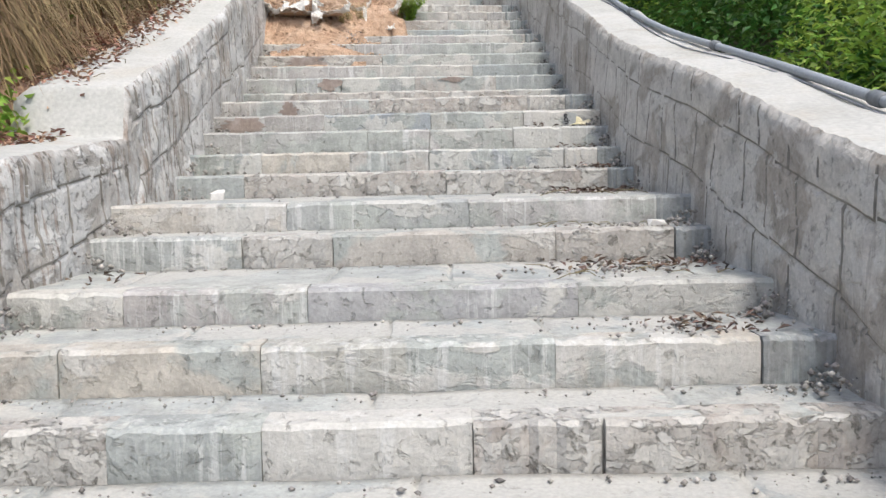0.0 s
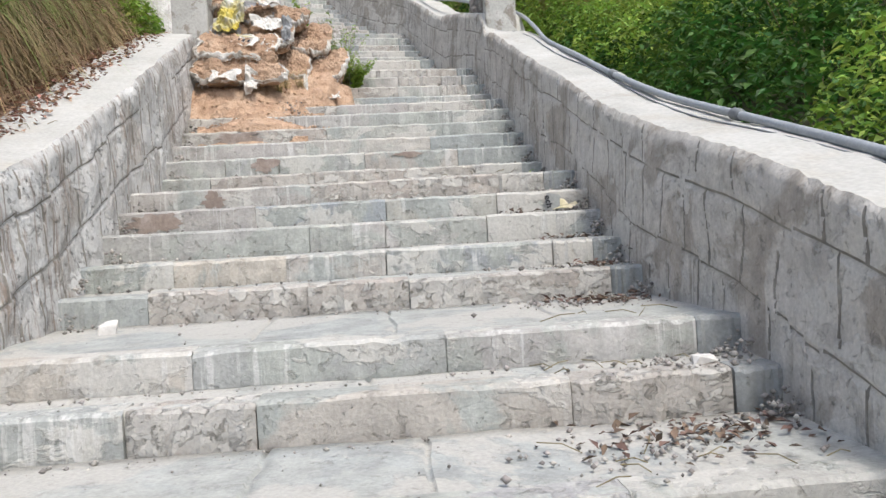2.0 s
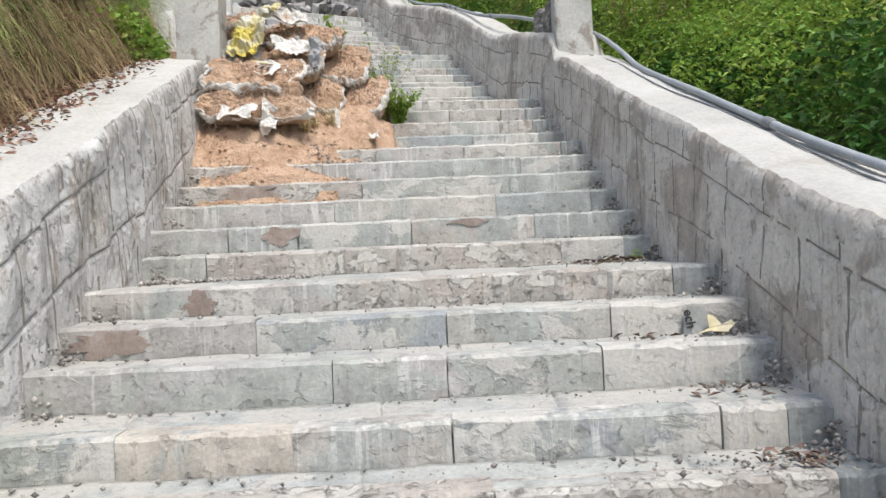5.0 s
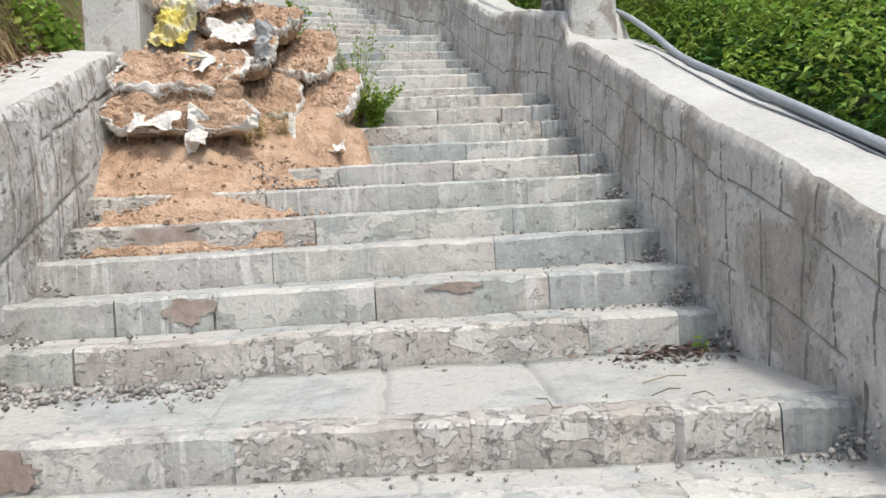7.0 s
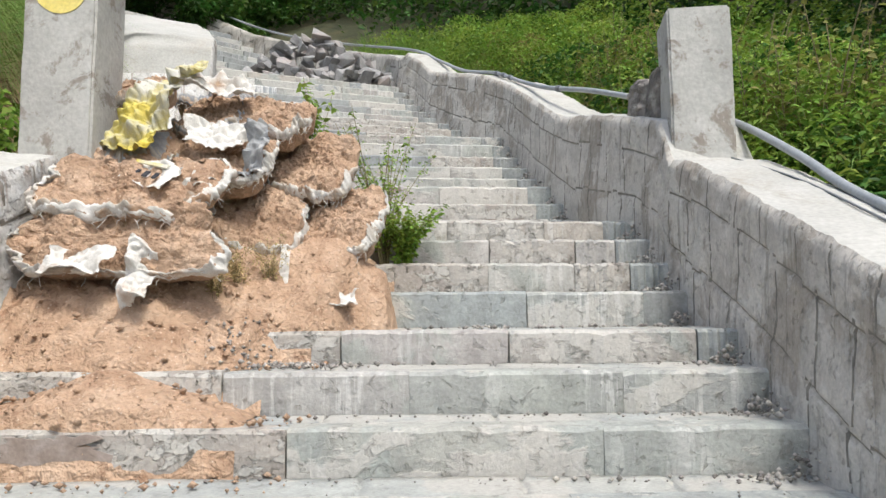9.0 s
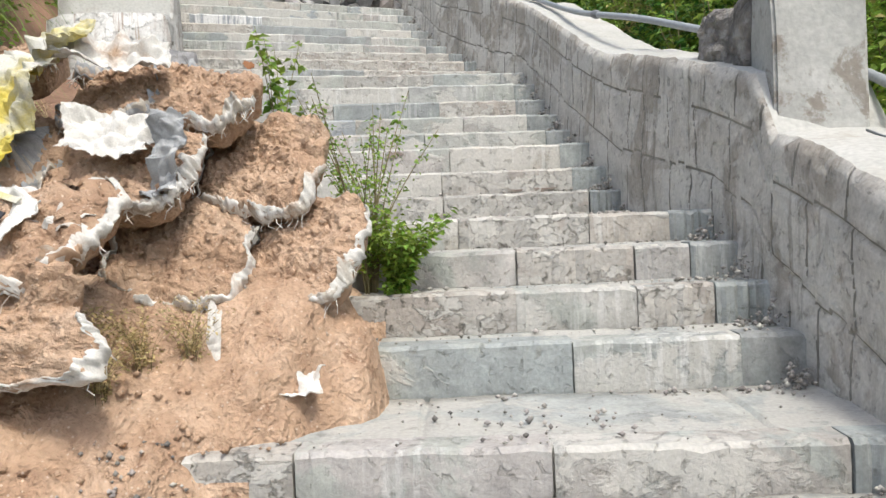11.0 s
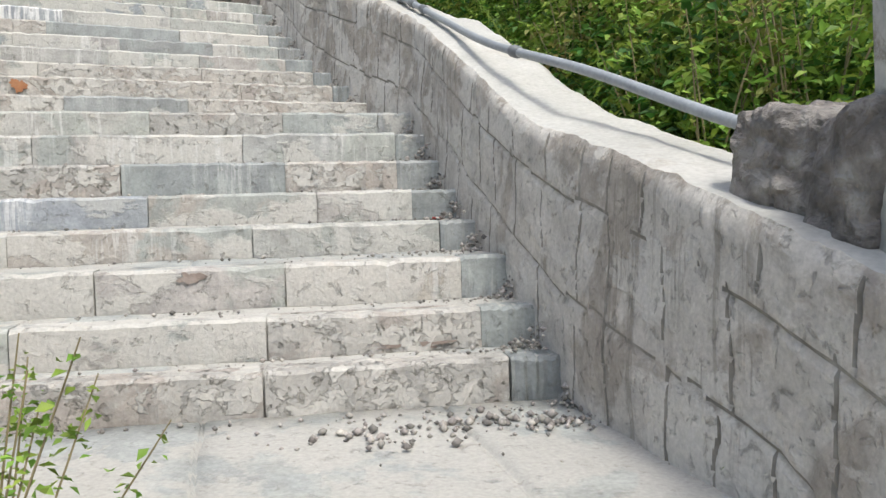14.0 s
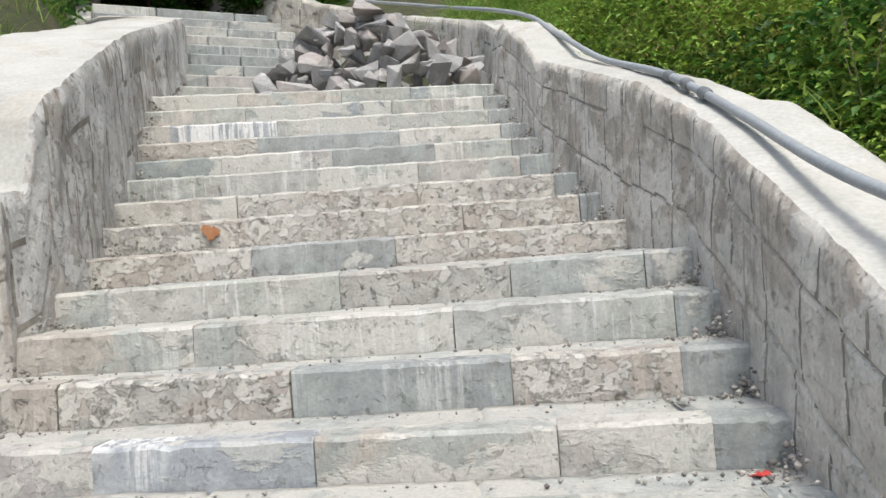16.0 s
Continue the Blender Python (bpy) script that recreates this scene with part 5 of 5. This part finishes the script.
for i in range(FIRST, n_steps - 1):
    deep = step_ends(i + 1)[0].y - step_ends(i)[0].y
    for side in (0, 1):
        span = (step_ends(i)[0] - step_ends(i)[1]).length
        for _ in range(55 if side == 0 else 35):
            s = abs(rp.gauss(0, 0.07))
            w = deep - 0.02 - abs(rp.gauss(0, 0.09)) - (0 if side == 0 else span * math.sin(radians(STEPS[i + 1][2] - STEPS[i][2])))
            p = on_step(i, s if side == 0 else span - s, max(0.02, w))
            grit.append((p.x, p.y, p.z + 0.002 + rp.random() * max(0.0, 0.10 - 0.8 * s), 0.008 + 0.028 * rp.random() ** 2))
for i, s0, w0, n, sp in ((FIRST + 1, 0.4, 0.15, 60, 0.16), (FIRST + 2, 0.55, 0.3, 110, 0.22), (FIRST + 3, 0.3, 0.15, 60, 0.15), (FIRST + 4, 0.35, 0.7, 120, 0.2), (FIRST + 5, 0.3, 0.15, 70, 0.15), (FIRST + 9, 0.3, 0.7, 90, 0.15),
                         (FIRST + 19, 0.75, 0.85, 70, 0.22), (FIRST + 19, 0.25, 0.9, 110, 0.16), (FIRST + 22, 0.4, 0.25, 40, 0.2), (FIRST + 15, 0.9, 0.25, 60, 0.25)):
    for _ in range(n):
        p = on_step(i, abs(rp.gauss(s0, sp)), max(0.03, rp.gauss(w0, sp * 0.5)))
        grit.append((p.x, p.y, p.z + 0.003, (0.008 + 0.022 * rp.random() ** 2) * (1.5 if i == FIRST + 19 else 1.0)))
pebbles("grit", grit, "scattered grey grit and pebbles on the stair treads")
gravel = []
for _ in range(420):
    x, y = rp.uniform(-1.66, -0.75), rp.gauss(6.72, 0.12)
    if 6.1 < y < 6.93:
        gravel.append((x, y, step_top(x, y) + 0.004, 0.012 + 0.026 * rp.random() ** 2))
for _ in range(260):
    x, y = rp.gauss(-0.68, 0.14), rp.gauss(8.48, 0.06)
    gravel.append((x, y, max(step_top(x, y), sand_sheet_z(x, y)) + 0.004, 0.012 + 0.02 * rp.random() ** 2))
pebbles("gravel", gravel, "loose dark gravel lying on the steps")
chips = []
for _ in range(500):
    x, y = rp.uniform(-1.75, -0.55), rp.uniform(7.72, 9.0)
    z = max(sand_sheet_z(x, y), cone_z(x, y), step_top(x, y))
    chips.append((x, y, z + 0.004, 0.01 + 0.03 * rp.random() ** 3))
for _ in range(900):
    x, y = rp.uniform(-1.75, -0.55), rp.uniform(9.0, 10.2)
    chips.append((x, y, heap_z(x, y) + 0.004, 0.012 + 0.05 * rp.random() ** 4))
pebbles("sand_lumps", chips, "crumbs of caked brown sand", "sand", SAND)
litter = []
for i, s0, w0, n, sp in ((FIRST + 2, 0.35, 0.45, 130, 0.18), (FIRST + 1, 0.25, 0.2, 60, 0.12), (FIRST + 4, 0.25, 0.8, 110, 0.13), (FIRST + 5, 0.18, 0.15, 40, 0.08), (FIRST + 9, 0.25, 0.8, 110, 0.12),
                         (FIRST + 6, 0.2, 0.2, 20, 0.1), (FIRST + 2, 2.5, 0.4, 12, 0.12), (FIRST + 7, 0.4, 0.12, 14, 0.12)):
    for _ in range(n):
        p = on_step(i, abs(rp.gauss(s0, sp)) + 0.02, max(0.03, rp.gauss(w0, sp * 0.6)))
        litter.append((p.x, p.y, p.z + 0.006 + 0.02 * rp.random()))
for _ in range(420):
    y = rp.uniform(3.0, 8.6)
    x = left_x(y) - 0.42 - abs(rp.gauss(0, 0.2))
    litter.append((x, y, lerp_table(WALL_TOP_L, y) + 0.012 + 0.01 * rp.random()))
bank_litter = []
for _ in range(2600):
    y = rp.uniform(3.3, 8.8)
    x = left_x(y) - 0.30 - abs(rp.gauss(0.3, 0.28))
    bank_litter.append((x, y, lerp_table(WALL_TOP_L, y) + 0.01 + 0.03 * rp.random()))
RED_LEAF = mat("red_brown_leaf", [(0.17, 0.085, 0.055), (0.3, 0.165, 0.115), (0.42, 0.27, 0.2)], scale=5, rough=0.8, bump=0, vary=0.4, island=True)
v, f = leaf_arrays(np.array(bank_litter), rng.uniform(0.025, 0.07, len(bank_litter)), up=0.7, narrow=0.5, droop=0.0)
tagged(mesh_object("bank_litter", v, f, RED_LEAF), "red-brown dead leaves strewn along the wall top", "leaves", kind="stuff")
v, f = leaf_arrays(np.array(litter), rng.uniform(0.025, 0.06, len(litter)), up=0.75, narrow=0.45, droop=0.0)
tagged(mesh_object("fallen_leaves", v, f, DRY_LEAF), "dry brown leaves heaped in the step corners", "leaves", kind="stuff")
twigs = tagged(new("twigs"), "thin dry twigs lying on the steps", "twigs", kind="stuff")
vs_all = bmesh.new()
for k in range(46):
    if k < 26:
        i = rp.choice((FIRST + 2, FIRST + 2, FIRST + 4, FIRST + 9, FIRST + 3))
        p = on_step(i, rp.uniform(0.1, 0.8), rp.uniform(0.05, 0.35))
    else:
        yy = rp.uniform(3.2, 8.5)
        p = Vector((left_x(yy) - rp.uniform(0.2, 0.75), yy, lerp_table(WALL_TOP_L, yy) + 0.012))
    a, ln = rp.uniform(0, 6.28), rp.uniform(0.05, 0.15)
    q = p + Vector((math.cos(a) * ln, math.sin(a) * ln, 0.012 + 0.02 * rp.random()))
    t = tube([p + Vector((0, 0, 0.006)), (p + q) / 2 + Vector((0.01, 0.006, 0.012)), q], 0.0018, 4)
    me = bpy.data.meshes.new("twig")
    t.to_mesh(me)
    t.free()
    vs_all.from_mesh(me)
    bpy.data.meshes.remove(me)
part("twig", vs_all, STEM, twigs)
WHITE_STONE = mat("white_stone", [(0.55, 0.53, 0.5), (0.7, 0.68, 0.65)], scale=10, bump=0.4)
p = on_step(FIRST + 4, 2.45, 0.72)
rock("white_pebble", (p.x, p.y, p.z + 0.03), (0.085, 0.075, 0.07), (0, 0, 20), 61, WHITE_STONE, "round white stone on the step by the wall", points=40)
p = on_step(FIRST + 3, 0.2, 0.12)
rock("white_pebble", (p.x, p.y, p.z + 0.015), (0.09, 0.05, 0.035), (0, 0, 10), 63, WHITE_STONE, "flat white stone chip on the step", points=24)
RED = mat("red_plastic", [(0.4, 0.03, 0.03), (0.5, 0.06, 0.05)], scale=9, rough=0.5, bump=0.2)
p = on_step(FIRST + 23, 0.12, 0.22)
sheet_cloth("red_scrap", (p.x, p.y, p.z + 0.006), (0.06, 0.04, 0), (0, 0, 30), 44, RED, "small crumpled red plastic scrap on the step", 0.02, 8)
p = on_step(FIRST + 7, 0.15, 0.20)
PAPER = mat("cream_paper", [(0.5, 0.44, 0.24), (0.62, 0.56, 0.36), (0.66, 0.6, 0.45)], scale=9, bump=0.2, translucent=0.15)
FILM = mat("grey_film", [(0.3, 0.31, 0.3), (0.4, 0.41, 0.4)], scale=9, rough=0.4, bump=0.2, translucent=0.1)
packet = tagged(new("torn_packet"), "torn cream and grey packet leaning on the step", "packet")
packet.location = p
r8, l8 = step_ends(FIRST + 8)
e8 = (l8 - r8).normalized()
q = r8 + e8 * 0.2 + Vector((-e8.y, e8.x, 0)) * 0.012
for name, corners, place, turn, m in (("cream_flap", ((-0.08, -0.03), (-0.02, 0.0), (-0.01, 0.06), (0.02, 0.06), (0.03, 0.005), (0.08, 0.03), (0.09, 0.01), (0.04, -0.035), (-0.03, -0.02)), p + Vector((0.0, -0.02, 0.035)), (42, 0, 4), PAPER),
                                      ("grey_film", ((-0.05, -0.09), (0.06, -0.09), (0.075, -0.03), (0.05, 0.04), (-0.03, 0.055), (-0.045, 0.0)), q + Vector((0.0, -0.012, -0.075)), (84, 0, 2), FILM)):
    bm = bmesh.new()
    bm.faces.new([bm.verts.new((x, y, 0.006 * math.sin(x * 70 + y * 40))) for x, y in corners])
    ext = bmesh.ops.extrude_face_region(bm, geom=bm.faces[:])
    bmesh.ops.translate(bm, vec=(0, 0, 0.003), verts=[g for g in ext["geom"] if isinstance(g, bmesh.types.BMVert)])
    bmesh.ops.recalc_face_normals(bm, faces=bm.faces)
    film_part = part(name, bm, m, packet)
    film_part.matrix_local = Matrix.Translation(-p) @ pose(*place, *turn)
text = bpy.data.curves.new("letters", "FONT")
text.body, text.size, text.extrude, text.align_x, text.align_y, text.offset = "ech", 0.055, 0.001, "CENTER", "CENTER", 0.0012
temp = new("letters_source", text)
bpy.context.view_layer.update()
letters_mesh = bpy.data.meshes.new_from_object(temp)
bpy.data.objects.remove(temp)
letters_mesh.materials.clear()
letters_mesh.materials.append(INK)
letters = new("printed_letters", letters_mesh)
letters.parent = film_part
letters["label"] = "black printed letters"
letters.matrix_local = Matrix.Translation((-0.025, 0.0, 0.012)) @ Matrix.Rotation(radians(-82), 4, "Z")


def block(length, height, depth, rnd, rough):
    """A dressed stone step block, front along +x at y = 0, top at z = 0."""
    n = 14
    vs, fs = [], []
    amp = 0.010 if rough else 0.004
    for k in range(n + 1):
        x = -length / 2 + length * k / n
        end = 0.006 if k in (0, n) else 0.0
        f = rnd.uniform(-amp, amp) + end
        t = rnd.uniform(-0.005, 0.002) - (0.012 * rnd.random() if rnd.random() < 0.12 else 0)
        vs += [(x, f + rnd.uniform(-amp, amp), -height), (x, f, -height * 0.5), (x, f + 0.003, -0.014 + t), (x, f + 0.016 + rnd.uniform(0, 0.006), t), (x, depth, 0.0)]
    for k in range(n):
        for j in range(4):
            a, b = k * 5 + j, (k + 1) * 5 + j
            fs.append((a, b, b + 1, a + 1))
    fs.append((0, 1, 2, 3, 4))
    fs.append(tuple(n * 5 + j for j in (4, 3, 2, 1, 0)))
    return vs, fs


# joints, as distances from the right end, where the stones of a step are told apart
JOINTS = {-2: [0.77, 1.13, 1.71, 2.14], -1: [0.2, 0.85, 1.78, 2.42], 0: [0.7, 1.69, 2.36], 1: [0.68, 1.68, 2.09], 2: [1.05, 1.93], 3: [1.13, 1.61, 2.36],
          4: [0.35, 1.23, 1.74, 2.31], 5: [0.64, 1.22, 1.65], 6: [0.53, 1.21, 1.99], 7: [0.47, 1.03, 1.68], 8: [0.5, 1.22, 1.72, 2.48], 9: [0.6, 1.34, 2.01, 2.42],
          10: [0.16, 0.79, 1.83], 11: [0.65, 1.67], 12: [0.52, 1.3, 1.97], 13: [0.15, 0.92, 1.6], 14: [0.2, 0.78, 1.46], 15: [0.17, 0.47, 0.93, 1.7], 16: [0.41, 0.89, 1.8],
          17: [0.52, 1.1, 1.9], 18: [0.16, 1.03, 2.0], 19: [0.19, 1.0, 1.9], 20: [0.18, 0.91, 1.64, 2.3], 21: [0.15, 1.03, 2.05], 22: [0.7, 1.51, 2.3], 23: [0.83, 1.67, 2.62],
          24: [0.16, 1.05, 2.15], 25: [0.8, 1.58, 2.65], 26: [1.24, 2.0, 2.73], 27: [0.1, 0.8, 1.52, 2.32], 28: [1.0, 2.13, 2.89], 29: [0.93, 1.62, 2.38], 30: [0.75, 1.5, 2.29],
          31: [0.98, 2.04], 32: [1.01, 1.9, 2.71], 33: [0.62, 0.95, 2.14], 34: [0.74, 1.33, 2.2, 3.03]}
for i in range(4, n_steps):
    r, l = step_ends(i)
    e = (l - r).normalized()
    length = (l - r).length
    ang = math.atan2(-e.y, -e.x)
    h = (STEPS[i][1] - STEPS[i - 1][1]) + 0.02
    cuts = JOINTS.get(i - FIRST - 2)
    if cuts is None:
        cuts, s = [], rs.uniform(0.25, 0.7)
        while s < length - 0.3:
            cuts.append(s)
            s += rs.uniform(0.45, 1.15)
    if cuts[0] > 0.3 and rs.random() < 0.65:
        cuts = [rs.uniform(0.13, 0.22)] + cuts
    ends = [-0.06] + [c for c in cuts if c < length - 0.1] + [length + 0.06]
    for a, b in zip(ends, ends[1:]):
        gap = rs.uniform(0.0, 0.004) if rs.random() < 0.75 else rs.uniform(0.006, 0.014)
        rough = rs.random() < (0.85 if (i - FIRST - 2) in (-2, 3, 7, 15, 18, 26, 27) else 0.15)
        vs, fs = block(b - a - gap, h, 0.13, rs, rough)
        c = r + e * ((a + b) / 2)
        pick = rs.random()
        step_no = i - FIRST - 2
        m = STONE if pick < 0.53 else STONE_B
        if b < 0.26:
            m, rough = DAMP_STONE, False
        if (step_no, round(a, 2)) in ((22, 1.51), (32, 1.9)):
            m, rough = STREAKED, False
        if (step_no, round(a, 2)) in ((23, 0.83), (26, 1.24), (30, 0.75), (31, 0.98)):
            m, rough = DAMP_STONE, False
        ob = link("stone_block", vs, fs, ROUGH_STONE if rough else m, stairs)
        ob.matrix_world = Matrix.Translation(c + Vector((0, 0, rs.uniform(-0.003, 0.004)))) @ Matrix.Rotation(ang + rs.uniform(-0.004, 0.004), 4, "Z") @ Matrix.Rotation(rs.uniform(-0.004, 0.004), 4, "Y")


# patches of old mortar and rust on the risers: step, distance from the right end, drop below the nosing, width, height
BROWN_PATCH = mat("brown_stain_patch", [(0.2, 0.16, 0.135), (0.27, 0.22, 0.19), (0.36, 0.31, 0.28)], scale=9, bump=0.6, mid=0.6)
RUST_PATCH = mat("rust_patch", [(0.3, 0.13, 0.06), (0.38, 0.19, 0.1)], scale=9, bump=0.4)
for k, s0, drop, w, h, m in ((9, 1.00, 0.03, 0.19, 0.05, BROWN_PATCH), (9, 2.12, 0.075, 0.19, 0.11, BROWN_PATCH), (27, 2.25, 0.07, 0.09, 0.08, RUST_PATCH), (20, 1.28, 0.04, 0.09, 0.05, BROWN_PATCH),
                             (6, 2.6, 0.07, 0.3, 0.11, BROWN_PATCH), (11, 2.4, 0.06, 0.34, 0.10, BROWN_PATCH), (7, 2.3, 0.08, 0.14, 0.1, BROWN_PATCH), (19, 0.45, 0.135, 0.3, 0.03, BROWN_PATCH)):
    r, l = step_ends(k + FIRST + 2)
    e = (l - r).normalized()
    c = r + e * s0 - Vector((0, 0, drop))
    bm = bmesh.new()
    bmesh.ops.create_circle(bm, cap_ends=True, segments=48, radius=0.5)
    for v in bm.verts:
        q = 0.95 + 0.75 * nz(v.co.x + k, v.co.y, s0, 3.1) + 0.4 * nz(v.co.x, v.co.y, k, 8)
        v.co = Vector((v.co.x * w * q, 0, min(v.co.y * h * q, drop - 0.012)))
    ext = bmesh.ops.extrude_face_region(bm, geom=bm.faces[:])
    bmesh.ops.translate(bm, vec=(0, -0.006, 0), verts=[g for g in ext["geom"] if isinstance(g, bmesh.types.BMVert)])
    bmesh.ops.recalc_face_normals(bm, faces=bm.faces)
    ob = part("mortar_patch", bm, m, stairs, "brown patch on the stone riser")
    ob.matrix_world = Matrix.Translation(c) @ Matrix.Rotation(math.atan2(-e.y, -e.x), 4, "Z")
